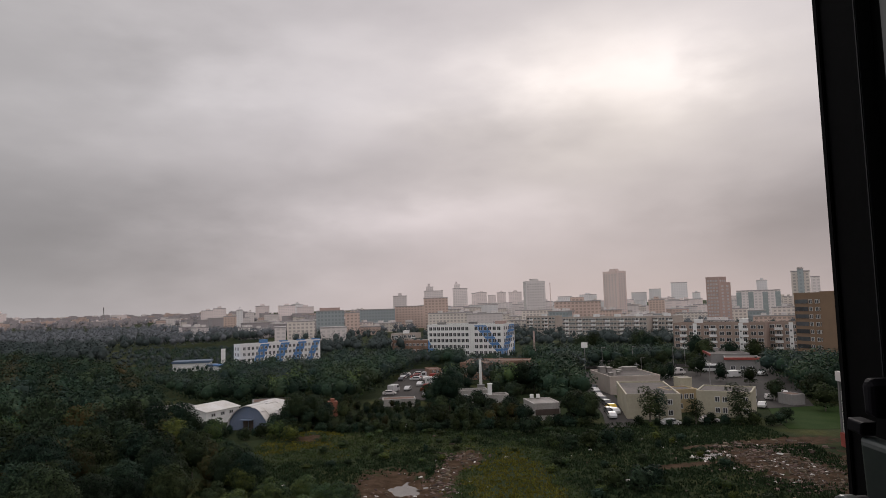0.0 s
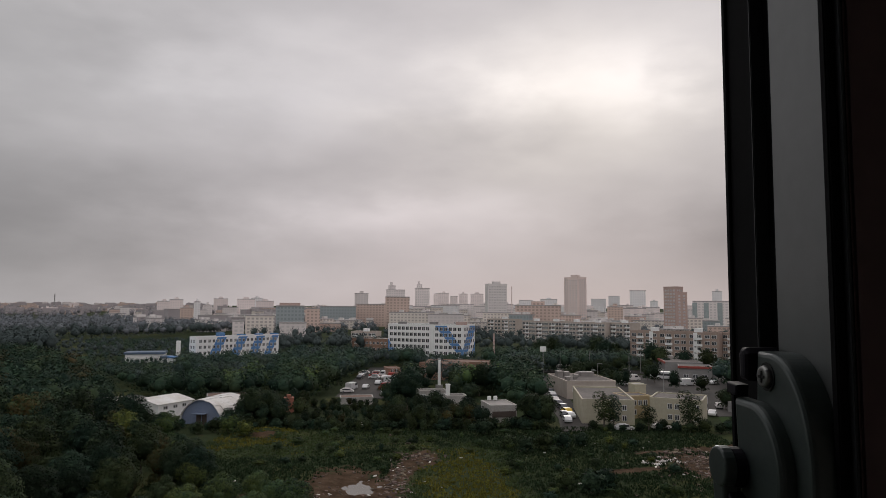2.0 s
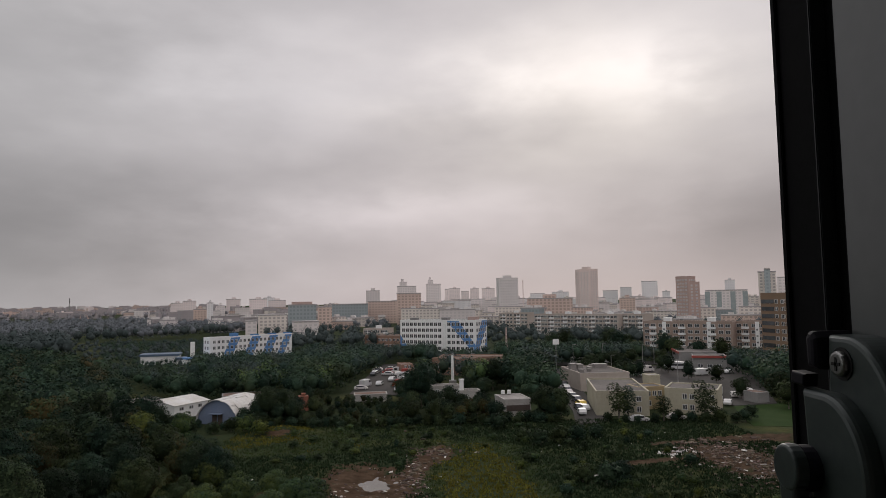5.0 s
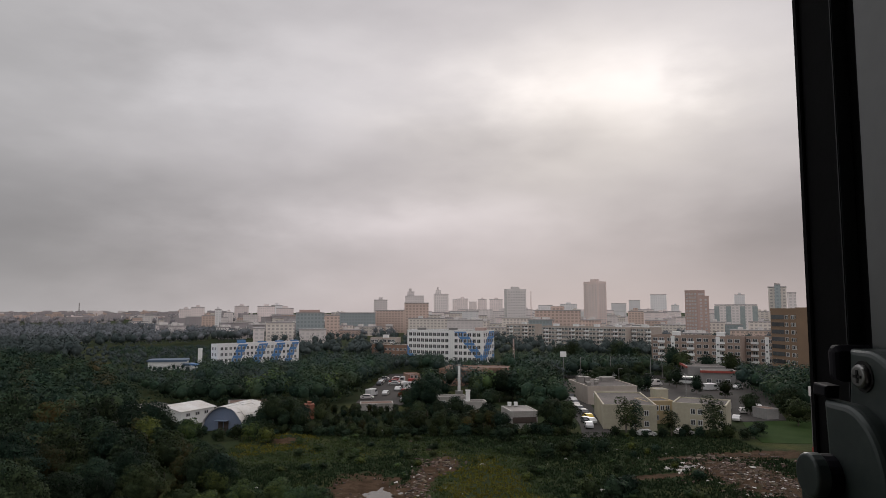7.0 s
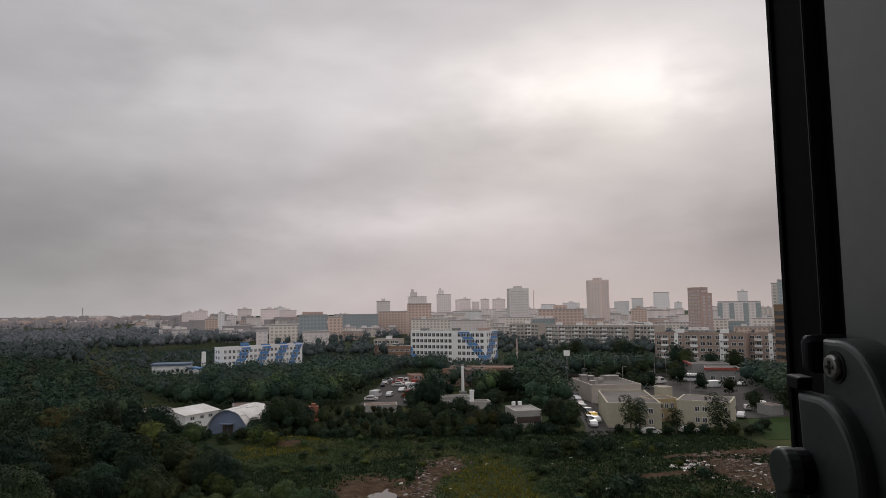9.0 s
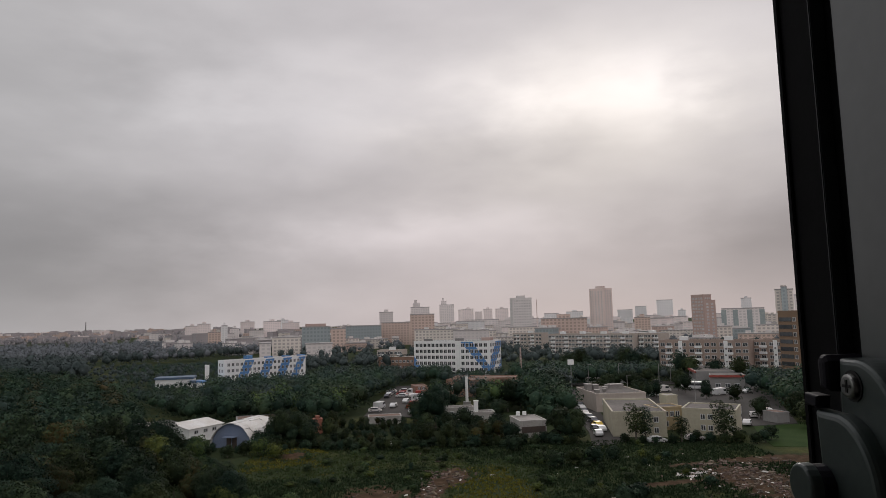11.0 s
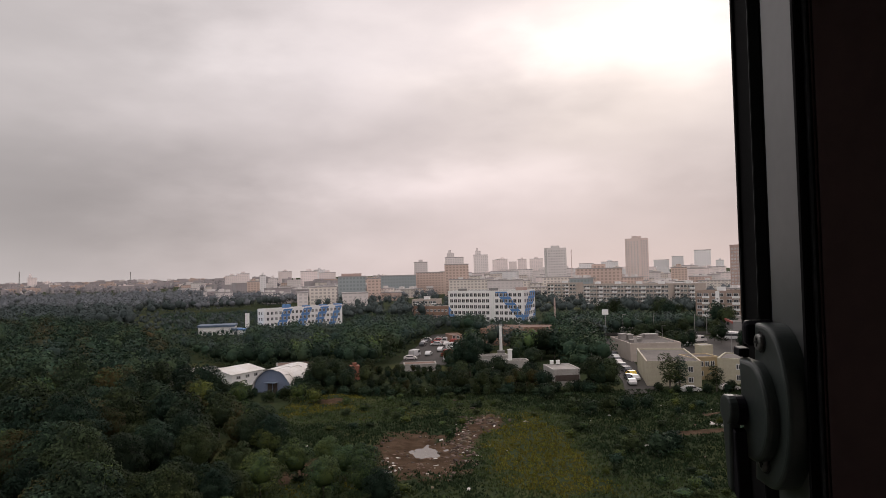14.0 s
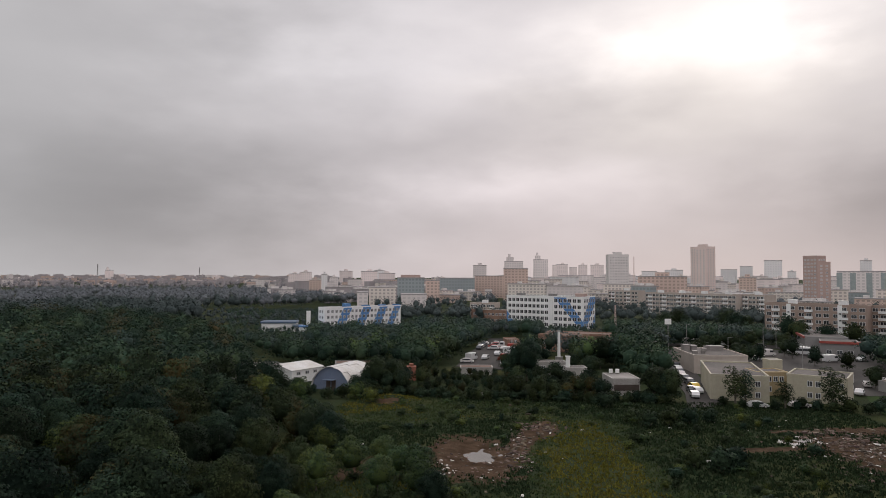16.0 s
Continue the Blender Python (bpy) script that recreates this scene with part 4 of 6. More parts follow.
def city_block(a0, a1, d, h, mat, turn, crown):
    """One of the countless far blocks, collected for a single mesh."""
    m, ln = facing(polar(a0, d), polar(a1, d + turn))
    todo = [(mat, 0, ln, 0, 13, 0, h), ("far_roof" if d < 1300 else mat, -0.3, ln + 0.3, -0.3, 13.3, h, h + 0.9)]
    if crown:
        x = ln * (0.2 + 0.6 * ((a0 * 7.3) % 1.0))
        todo.append((mat, x - 2.2, x + 2.2, 4, 9, h + 0.9, h + 3.4))
    for mt, x0, x1, y0, y1, z0, z1 in todo:
        CITY.setdefault(mt, []).append([m @ Vector(p) for p in ((x0, y0, z0), (x1, y0, z0), (x1, y1, z0), (x0, y1, z0), (x0, y0, z1), (x1, y0, z1), (x1, y1, z1), (x0, y1, z1))])


def rise(el_deg, d):
    return EYE + d * math.tan(radians(el_deg))


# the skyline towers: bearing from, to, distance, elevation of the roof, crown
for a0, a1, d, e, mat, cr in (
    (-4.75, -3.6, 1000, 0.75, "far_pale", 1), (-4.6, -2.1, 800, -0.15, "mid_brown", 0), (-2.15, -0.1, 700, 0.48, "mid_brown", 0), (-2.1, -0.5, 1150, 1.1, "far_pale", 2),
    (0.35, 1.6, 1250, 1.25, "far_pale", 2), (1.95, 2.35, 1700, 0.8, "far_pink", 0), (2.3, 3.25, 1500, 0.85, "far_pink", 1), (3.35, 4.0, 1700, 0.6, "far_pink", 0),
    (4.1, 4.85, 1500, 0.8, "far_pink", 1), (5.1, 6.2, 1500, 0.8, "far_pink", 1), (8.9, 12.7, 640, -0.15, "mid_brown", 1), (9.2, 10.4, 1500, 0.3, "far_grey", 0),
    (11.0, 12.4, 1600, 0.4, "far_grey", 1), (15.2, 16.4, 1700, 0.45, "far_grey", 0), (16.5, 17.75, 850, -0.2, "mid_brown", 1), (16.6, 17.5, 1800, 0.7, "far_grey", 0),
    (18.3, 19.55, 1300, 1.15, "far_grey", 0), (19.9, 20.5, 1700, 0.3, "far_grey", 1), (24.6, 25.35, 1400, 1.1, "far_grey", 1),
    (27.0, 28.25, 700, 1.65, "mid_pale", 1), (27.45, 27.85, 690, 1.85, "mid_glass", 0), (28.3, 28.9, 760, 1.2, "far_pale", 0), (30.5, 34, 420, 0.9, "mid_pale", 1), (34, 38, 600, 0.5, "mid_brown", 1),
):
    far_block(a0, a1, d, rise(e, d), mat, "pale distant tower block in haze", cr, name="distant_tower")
M["pale_glass"] = material("pale_glass", (0.26, 0.3, 0.3), (0.34, 0.38, 0.38), 0.3, scale=0.3, fine=5, spec=0.5)
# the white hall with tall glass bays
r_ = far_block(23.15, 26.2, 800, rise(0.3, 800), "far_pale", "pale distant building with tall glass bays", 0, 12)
for k in (0.05, 0.33, 0.66, 0.95):
    bm = bmesh.new()
    w_ = 42.5
    box(bm, k * w_ - 2.6, k * w_ + 2.6, -0.2, 0, 4, rise(0.22, 800))
    part("glass_bay", bm, "pale_glass", r_)
# the unfinished concrete block and its dark glass neighbour
r_ = far_block(-11.2, -8.9, 640, rise(-0.35, 640), "mid_glass", "dark glass office block behind white low buildings", 0, 20)
roof_box(r_, 3, 22, 4, 12, rise(-0.35, 640) + 0.9, 2.2, "red_brick")
far_block(-13.6, -11.3, 600, rise(-1.15, 600), "mid_pale", "pale unfinished concrete block with open floors", 0, 18)
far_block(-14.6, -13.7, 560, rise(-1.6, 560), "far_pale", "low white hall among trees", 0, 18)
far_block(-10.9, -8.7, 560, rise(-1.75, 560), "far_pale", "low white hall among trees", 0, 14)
far_block(-8.8, -7.6, 640, rise(-0.55, 640), "mid_brown", "dull brown low block in haze", 0, 20)
far_block(-7.6, -4.6, 760, rise(-0.35, 760), "mid_glass", "long dark hall in haze", 0, 30)
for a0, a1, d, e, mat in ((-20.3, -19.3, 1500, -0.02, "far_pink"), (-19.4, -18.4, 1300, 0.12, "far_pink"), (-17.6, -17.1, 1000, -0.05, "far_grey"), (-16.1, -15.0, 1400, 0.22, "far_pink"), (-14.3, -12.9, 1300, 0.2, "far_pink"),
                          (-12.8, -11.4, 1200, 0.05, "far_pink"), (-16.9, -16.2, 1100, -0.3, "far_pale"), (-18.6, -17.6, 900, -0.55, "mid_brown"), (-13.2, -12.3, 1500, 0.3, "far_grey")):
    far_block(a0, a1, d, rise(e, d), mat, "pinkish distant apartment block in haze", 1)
rng = random.Random(11)
for i in range(430):
    a = rng.uniform(-16, 38) if i % 4 else rng.uniform(-24, 8)
    d = 450 + 1000 * rng.random() ** 1.2 if a > 6 else 640 + 1200 * rng.random()
    e_top = rng.uniform(7, 19) if d < 900 else rng.uniform(12, 27)
    w = rng.uniform(10, 48) / d * 57
    if a < -3:
        e_top, w = e_top * 0.72, w * 0.62
    if d < 560:
        continue
    if a < -3:
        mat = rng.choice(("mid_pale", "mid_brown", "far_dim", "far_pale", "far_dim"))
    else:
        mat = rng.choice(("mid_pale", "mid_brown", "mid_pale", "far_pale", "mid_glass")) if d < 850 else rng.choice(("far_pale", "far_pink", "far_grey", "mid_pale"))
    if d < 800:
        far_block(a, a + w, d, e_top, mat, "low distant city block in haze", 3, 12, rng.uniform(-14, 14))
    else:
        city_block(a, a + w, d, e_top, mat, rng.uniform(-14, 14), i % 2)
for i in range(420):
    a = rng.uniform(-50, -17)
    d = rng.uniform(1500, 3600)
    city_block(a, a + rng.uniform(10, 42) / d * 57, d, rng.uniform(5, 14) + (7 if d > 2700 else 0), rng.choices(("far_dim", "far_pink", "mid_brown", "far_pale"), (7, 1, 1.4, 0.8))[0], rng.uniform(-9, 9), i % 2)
cv, cf, ci = [], [], []
for k_, (mt_, lst) in enumerate(CITY.items()):
    for q in lst:
        o = len(cv)
        cv += [tuple(v) for v in q]
        cf += [[o + j for j in f] for f in ((4, 5, 6, 7), (0, 1, 5, 4), (1, 2, 6, 5), (2, 3, 7, 6), (3, 0, 4, 7))]
        ci += [k_] * 5
me_ = bpy.data.meshes.new("distant_city")
me_.from_pydata(cv, [], cf)
me_.polygons.foreach_set("material_index", ci)
for mt_ in CITY:
    me_.materials.append(M[mt_])
tagged(new("distant_city", me_), "countless pale city blocks fading into haze", "city", kind="stuff")
r_ = far_block(-34.1, -33.5, 2600, 36, "far_pink", "faint distant block with a stepped roof", 2)


def mast(az_, d, h, label, legs="grey_concrete", t=0.2):
    x, y = polar(az_, d)
    root = thing("lattice_mast", label, "mast", pose(x, y, 0), "masts")
    bm = bmesh.new()
    w = max(0.4, d * 0.0007)
    for sx, sy in ((-1, -1), (1, -1), (1, 1), (-1, 1)):
        v0, v1 = Vector((sx * w, sy * w, 0)), Vector((sx * w * 0.35, sy * w * 0.35, h))
        q = [bm.verts.new(v0 + Vector(o)) for o in ((-t, -t, 0), (t, -t, 0), (t, t, 0), (-t, t, 0))] + [bm.verts.new(v1 + Vector(o)) for o in ((-t, -t, 0), (t, -t, 0), (t, t, 0), (-t, t, 0))]
        for f in ((4, 5, 6, 7), (0, 1, 5, 4), (1, 2, 6, 5), (2, 3, 7, 6), (3, 0, 4, 7)):
            bm.faces.new([q[i] for i in f])
    part("legs", bm, legs, root)
    bm = bmesh.new()
    for k in range(8):
        z, f = h * (k + 1) / 9, 1 - 0.65 * (k + 1) / 9
        box(bm, -w * f, w * f, -w * f, w * f, z, z + h * 0.02)
    part("platforms", bm, "white_wall", root)


mast(-34.6, 1900, 50, "tall thin lattice mast on the horizon")
mast(-27.3, 1900, 44, "thin lattice mast on the horizon")
mast(-43.5, 2200, 55, "thin lattice mast on the horizon")
mast(8.6, 640, 45, "pale lattice mast beside a tower", "pink_brick", 0.13)
mast(4.9 + 2.2, 300, 15, "red and white slim lattice mast among the trees", "red_brick", 0.12)


# ---- trees ----
def leaf_cloud(bm, rng, blobs, count, size, mi=(0,), rise_=0.0, soft=None, outline=((-0.95, -0.45), (1.0, -0.3), (-0.1, 0.85))):
    """Leaf sprays scattered over the skins of several lobes, with gaps between them. soft collects the rounded normals of the lobes."""
    tot = sum(b[3] ** 2 for b in blobs)
    mid = Vector((0, 0, sum(b[2] for b in blobs) / len(blobs) * 0.85))
    for cx, cy, cz, r, sq in blobs:
        for _ in range(int(count * r * r / tot)):
            while True:
                d = Vector((rng.gauss(0, 1), rng.gauss(0, 1), rng.gauss(0, 1)))
                if d.length > 0.1:
                    break
            d.normalize()
            if d.z < -0.55:
                d.z = -d.z
            rr = r * (0.74 + 0.32 * rng.random())
            p = Vector((cx + d.x * rr, cy + d.y * rr, cz + d.z * rr * sq))
            out = (p - mid).normalized()
            nrm = (d * 0.85 + out * 0.55 + Vector((rng.uniform(-.8, .8), rng.uniform(-.8, .8), rng.uniform(-.5, .7) + rise_))).normalized()
            t = nrm.orthogonal().normalized()
            t = Matrix.Rotation(rng.uniform(0, 6.28), 3, nrm) @ t
            u = nrm.cross(t)
            s = size * rng.uniform(0.6, 1.35)
            bend = nrm * (-0.25 * s)
            f = bm.faces.new([bm.verts.new(p + t * s * a + u * s * b_ + bend * (abs(a) + abs(b_))) for a, b_ in outline])
            f.material_index = rng.choice(mi)
            if soft is not None:
                soft += [(d * 0.8 + out * 0.35 + nrm * 0.35).normalized()] * len(outline)


def leaf_cores(bm, rng, blobs, fill, fine, soft):
    """The dense inner foliage behind the outer sprays: one rough lump in each lobe."""
    for cx, cy, cz, r, sq in blobs:
        q = bmesh.ops.create_icosphere(bm, subdivisions=fine, radius=r * fill, matrix=Matrix.Translation((cx, cy, cz)) @ Matrix.Diagonal((1, 1, sq, 1)))["verts"]
        for v in q:
            d = (v.co - Vector((cx, cy, cz))).normalized()
            v.co += d * (r * rng.uniform(-0.16, 0.12))
            soft.append(d)


def crown_lobes(rng, h, w, kind):
    base = h * (0.1 if kind != "bush" else 0.03) if kind != "poplar" else h * 0.22
    out = []
    if kind == "poplar":
        for k in range(6):
            z = base + (h - base) * (k + 0.5) / 6
            out.append((rng.uniform(-.2, .2) * w, rng.uniform(-.2, .2) * w, z, w * (0.42 - 0.04 * abs(k - 2)), 1.2))
        return out
    # lobes bulging out of one dome, with a skirt of lower boughs
    n = 13 if kind == "round" else 8
    mid, ry = base + (h - base) * 0.5, (h - base) * 0.36
    out.append((0, 0, mid, w * 0.33, min(1.2, ry / (w * 0.33))))
    for k in range(n):
        up = 1.0 - 1.15 * (k + 0.5) / n
        a = k * 2.4 + rng.uniform(-.3, .3)
        ring = math.sqrt(max(0.0, 1 - up * up)) * w * 0.33 * rng.uniform(0.85, 1.15)
        out.append((math.cos(a) * ring, math.sin(a) * ring, mid + ry * up * rng.uniform(0.85, 1.1), w * rng.uniform(0.14, 0.2), rng.uniform(0.75, 0.95)))
    for k in range(5):
        a = k * 1.26 + rng.uniform(-.3, .3)
        out.append((math.cos(a) * w * 0.27, math.sin(a) * w * 0.27, base + w * 0.15, w * rng.uniform(0.13, 0.18), 0.9))
    return out


def tree_meshes(seed, h, w, kind, leaves, count, size):
    r = random.Random(seed)
    bm = bmesh.new()
    if kind != "bush":
        cyl(bm, 0, 0, -0.4, h * 0.55, 0.02 * h, 0.011 * h, 7)
    lobes = crown_lobes(r, h, w, kind)
    for cx, cy, cz, rr, _ in lobes[1:7]:
        a, b_ = Vector((0, 0, h * (0.18 if kind != "bush" else 0.0))), Vector((cx, cy, cz))
        t = (b_ - a).normalized().orthogonal().normalized() * 0.007 * h
        s = (b_ - a).normalized().cross(t)
        q = [bm.verts.new(a + o) for o in (t, s, -t, -s)] + [bm.verts.new(b_ + o * 0.3) for o in (t, s, -t, -s)]
        for i in range(4):
            bm.faces.new((q[i], q[(i + 1) % 4], q[4 + (i + 1) % 4], q[4 + i]))
    trunk = bpy.data.meshes.new("trunk")
    bm.to_mesh(trunk)
    bm.free()
    trunk.materials.append(M["bark"])
    bm = bmesh.new()
    soft = []
    leaf_cloud(bm, r, lobes, count, size, tuple(range(len(leaves))), 0.0, soft)
    if kind != "poplar":
        leaf_cores(bm, r, lobes[:1], 0.84, 2, soft)
    crown = bpy.data.meshes.new("crown")
    bm.to_mesh(crown)
    bm.free()
    crown.polygons.foreach_set("use_smooth", [True] * len(crown.polygons))
    crown.normals_split_custom_set_from_vertices(soft)
    for l in leaves:
        crown.materials.append(M[l])
    return trunk, crown


KINDS = {
    "dark": [tree_meshes(i, 12, 9.6, "round", ("leaf_dark", "leaf_dark", "leaf_mid"), 2000, 0.28) for i in (1, 2, 3)],
    "mid": [tree_meshes(i, 11, 9.2, "round", ("leaf_mid", "leaf_dark"), 2000, 0.28) for i in (4, 5)],
    "light": [tree_meshes(i, 10, 8.8, "round", ("leaf_light", "leaf_mid"), 2000, 0.27) for i in (6, 7)],
    "rust": [tree_meshes(i, 11, 8.2, "round", ("leaf_rust", "leaf_mid"), 1800, 0.28) for i in (8, 9)],
    "poplar": [tree_meshes(i, 10, 4.4, "poplar", ("leaf_dark", "leaf_mid"), 1700, 0.19) for i in (10, 11)],
    "bush": [tree_meshes(i, 3.2, 3.8, "bush", ("leaf_mid", "leaf_dark"), 900, 0.17) for i in (12, 13)],
    "lightbush": [tree_meshes(i, 3.2, 3.8, "bush", ("leaf_light", "leaf_mid"), 900, 0.17) for i in (14, 15)],
}
HI = {
    "dark": [tree_meshes(i, 12, 9.6, "round", ("leaf_dark", "leaf_dark", "leaf_mid"), 8200, 0.155) for i in (31, 32, 33)],
    "mid": [tree_meshes(i, 11, 9.2, "round", ("leaf_mid", "leaf_dark"), 8200, 0.155) for i in (34, 35)],
    "light": [tree_meshes(i, 10, 8.8, "round", ("leaf_light", "leaf_mid"), 8200, 0.15) for i in (36, 37)],
    "rust": [tree_meshes(i, 11, 8.2, "round", ("leaf_rust", "leaf_mid"), 7800, 0.148) for i in (38, 39)],
}
WORDS = {"dark": "dark green broadleaf tree with a dense uneven crown", "mid": "green broadleaf tree with a full crown", "light": "light green broadleaf tree with a loose crown", "rust": "broadleaf tree turning rusty brown",
         "poplar": "slim young tree with a thin airy crown", "bush": "dense green bush on the waste ground", "lightbush": "light green bush on the waste ground"}
trng = random.Random(5)


def tree(kind, x, y, s, sz=None, group="trees", fine=False):
    tr, cr = trng.choice((HI if fine and kind in HI else KINDS)[kind])
    bushy = "bush" in kind
    root = thing("bush" if bushy else "tree", WORDS[kind], "bush" if bushy else "tree", Matrix.LocRotScale((x, y, lift(x, y) - 0.05), Euler((0, 0, trng.uniform(0, 6.28))), (s, s, sz or s)), group)
    piece("trunk", tr, root, Matrix())
    piece("crown", cr, root, Matrix())


def inside(x, y, poly):
    hit, n = False, len(poly)
    for i in range(n):
        (x0, y0), (x1, y1) = poly[i], poly[(i + 1) % n]
        if (y0 > y) != (y1 > y) and x < (x1 - x0) * (y - y0) / (y1 - y0) + x0:
            hit = not hit
    return hit


CLEAR = [  # keep-out boxes: x0, x1, y0, y1
    (-62, -41, 156, 190), (-22, -6, 198, 222), (-21.5, -3, 222, 262), (-17, -3, 262, 296), (-8, 36, 238, 280), (0, 18, 174, 204), (17, 28, 156, 174), (36, 74, 150, 222), (64, 103, 205, 268), (98, 124, 240, 272), (-16, 44, 342, 382), (-112, -62, 300, 356), (-140, -100, 308, 330), (64, 110, 40, 140), (3, 14, 204, 232),
    (-33, -28, 170, 180), (70, 94, 140, 184),
]


def free(x, y, pad=0):
    return not any(a - pad < x < b + pad and c - pad < y < d + pad for a, b, c, d in CLEAR)


NEAR_WOOD = [(-22, 74), (-31, 100), (-36, 116), (-44, 132), (-56, 150), (-72, 168), (-92, 210), (-125, 262), (-178, 318), (-260, 350), (-420, 340), (-420, 60), (-120, 30), (-40, 30)]
MID_WOODS = [
    [(-72, 192), (-34, 190), (-33, 230), (-22, 296), (4, 300), (18, 338), (-14, 350), (-60, 312), (-104, 298), (-160, 320), (-110, 250)],
    [(-8, 300), (0, 204), (30, 204), (34, 250), (36, 300), (45, 340), (20, 345)],
    [(38, 262), (130, 285), (150, 262), (210, 255), (200, 300), (120, 318), (60, 390), (45, 380)],
    [(-150, 320), (-110, 335), (-70, 365), (-20, 385), (-30, 420), (-120, 480), (-220, 470)],
    [(26, 176), (37, 176), (42, 215), (50, 262), (30, 240)],
    [(106, 185), (150, 190), (190, 235), (170, 258), (125, 250), (104, 225)],
    [(94, 168), (108, 172), (110, 200), (102, 205), (96, 190)],
    [(-36, 186), (-27, 190), (-22.5, 225), (-18, 268), (-17, 296), (-34, 296)],
]
HEDGE = [(-40, 160), (-28, 153), (16, 152), (31, 152), (31.5, 160), (28, 158), (18, 158), (17, 174), (0, 176), (-2, 184), (-38, 184)]


def scatter(poly, spacing, r):
    xs, ys = [p[0] for p in poly], [p[1] for p in poly]
    x = min(xs)
    while x < max(xs):
        y = min(ys)
        while y < max(ys):
            px, py = x + r.uniform(-.45, .45) * spacing, y + r.uniform(-.45, .45) * spacing
            if inside(px, py, poly) and free(px, py):
                yield px, py
            y += spacing
        x += spacing


def sightline(x, y):
    """The greatest scale of a tree that leaves the buildings behind it in view."""
    d, a = math.hypot(x, y), math.degrees(math.atan2(x, y))
    k = 0.07
    for lim, v in ((-18.5, 0.083), (-10, 0.068), (-3, 0.062), (1, 0.064), (4, 0.074), (6.5, 0.083), (11, 0.062), (18, 0.064)):
        if a < lim:
            k = v
            break
    return max(0.3, (EYE - d * k) / 12.5)


wrng = random.Random(21)
near, rest = [], []
for x, y in scatter(NEAR_WOOD, 6.3, wrng):
    if math.atan2(-x, y) > radians(50):
        continue
    out_ = math.degrees(math.atan2(-x, y))
    if math.hypot(x, y) > 165:
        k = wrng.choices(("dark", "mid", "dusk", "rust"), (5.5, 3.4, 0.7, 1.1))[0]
    else:
        k = wrng.choices(("dark", "mid", "rust", "light"), (6.5, 2.6, 1.4, 0.4) if out_ > 24 else (4.2, 3.6, 1.4, 2.0))[0]
    # lower towards the open ground, tall deep in the wood
    deep = max(0.0, min(1.0, (math.degrees(math.atan2(-x, y)) - 19) / 14))
    s = wrng.uniform(0.8, 1.12) * (0.56 + 0.36 * deep)
    (near if math.hypot(x, y) < 165 else rest).append((k, x, y, s))
for i, poly in enumerate(MID_WOODS):
    for x, y in scatter(poly, 4.6, wrng):
        s = min(wrng.uniform(0.5, 0.85) if x < 30 else wrng.uniform(0.72, 1.05), sightline(x, y) * wrng.uniform(0.8, 1.08))
        # beyond 225 m most crowns take leaf colours with painted haze
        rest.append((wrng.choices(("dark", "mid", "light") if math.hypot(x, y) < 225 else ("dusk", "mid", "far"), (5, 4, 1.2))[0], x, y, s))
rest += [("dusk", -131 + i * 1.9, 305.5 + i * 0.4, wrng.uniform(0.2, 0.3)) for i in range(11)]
for x, y in scatter(HEDGE, 3.5, wrng):
    near.append((wrng.choices(("dark", "mid", "rust"), (5, 3, 1))[0], x, y, wrng.uniform(0.2, 0.27) if -26 < x < -4 or 16 < x < 26.5 else wrng.uniform(0.34, 0.5) if x < 26 else wrng.uniform(0.5, 0.68)))
near.sort(key=lambda q: math.hypot(q[1], q[2]))
for i, (k, x, y, s) in enumerate(near[:300]):
    tree(k, x, y, s, s * trng.uniform(0.9, 1.15), "woodland trees", i < 65)
rest += near[300:]
# large trees among the sheds and yards
for k, x, y, s, sz in (("dark", 28.2, 155.5, 0.72, 0.66), ("dark", 31.2, 154.5, 0.66, 0.64), ("mid", -0.6, 179, 0.95, 0.98), ("dark", -3.2, 181, 0.8, 0.82), ("dark", 21.2, 206, 0.95, 0.85), ("mid", 25.5, 209, 0.9, 0.8), ("dark", 37.4, 224, 1.05, 0.92), ("mid", 33, 232, 0.9, 0.85),
                       ("dark", 42, 231, 0.8, 0.8), ("dark", -36, 157.5, 0.75, 0.76), ("dark", -33, 161, 0.7, 0.66), ("mid", -30.5, 158, 0.55, 0.5), ("dark", -60.5, 154.5, 0.55, 0.36), ("mid", -56, 150.5, 0.5, 0.3), ("dark", -64, 160, 0.6, 0.4), ("dark", -52.5, 147, 0.45, 0.26), ("dark", -66, 154, 0.7, 0.48),
                       ("mid", 12.5, 196, 0.5, 0.5), ("dark", 16.6, 186, 0.6, 0.55), ("dark", 0.6, 187, 0.5, 0.42), ("dark", 17.4, 157, 0.42, 0.34), ("dark", 8, 173, 0.5, 0.36), ("dark", 3.5, 174, 0.5, 0.4), ("mid", 55, 232, 0.6, 0.6), ("dark", 63, 252, 0.7, 0.62), ("dark", 73, 260, 0.7, 0.6), ("dark", 84, 270, 0.7, 0.6), ("mid", 96, 268, 0.7, 0.6), ("dark", 3.5, 240, 0.55, 0.5), ("mid", 14.5, 237, 0.6, 0.52), ("dark", 19, 240, 0.55, 0.5), ("dark", 5, 214, 0.5, 0.42), ("dark", 15.5, 216, 0.6, 0.5), ("mid", 57, 150.5, 0.3, 0.24), ("dark", -7, 200, 0.5, 0.4), ("mid", -6, 190.5, 0.5, 0.4)):
    tree(k, x, y, s, sz, "single trees", True)
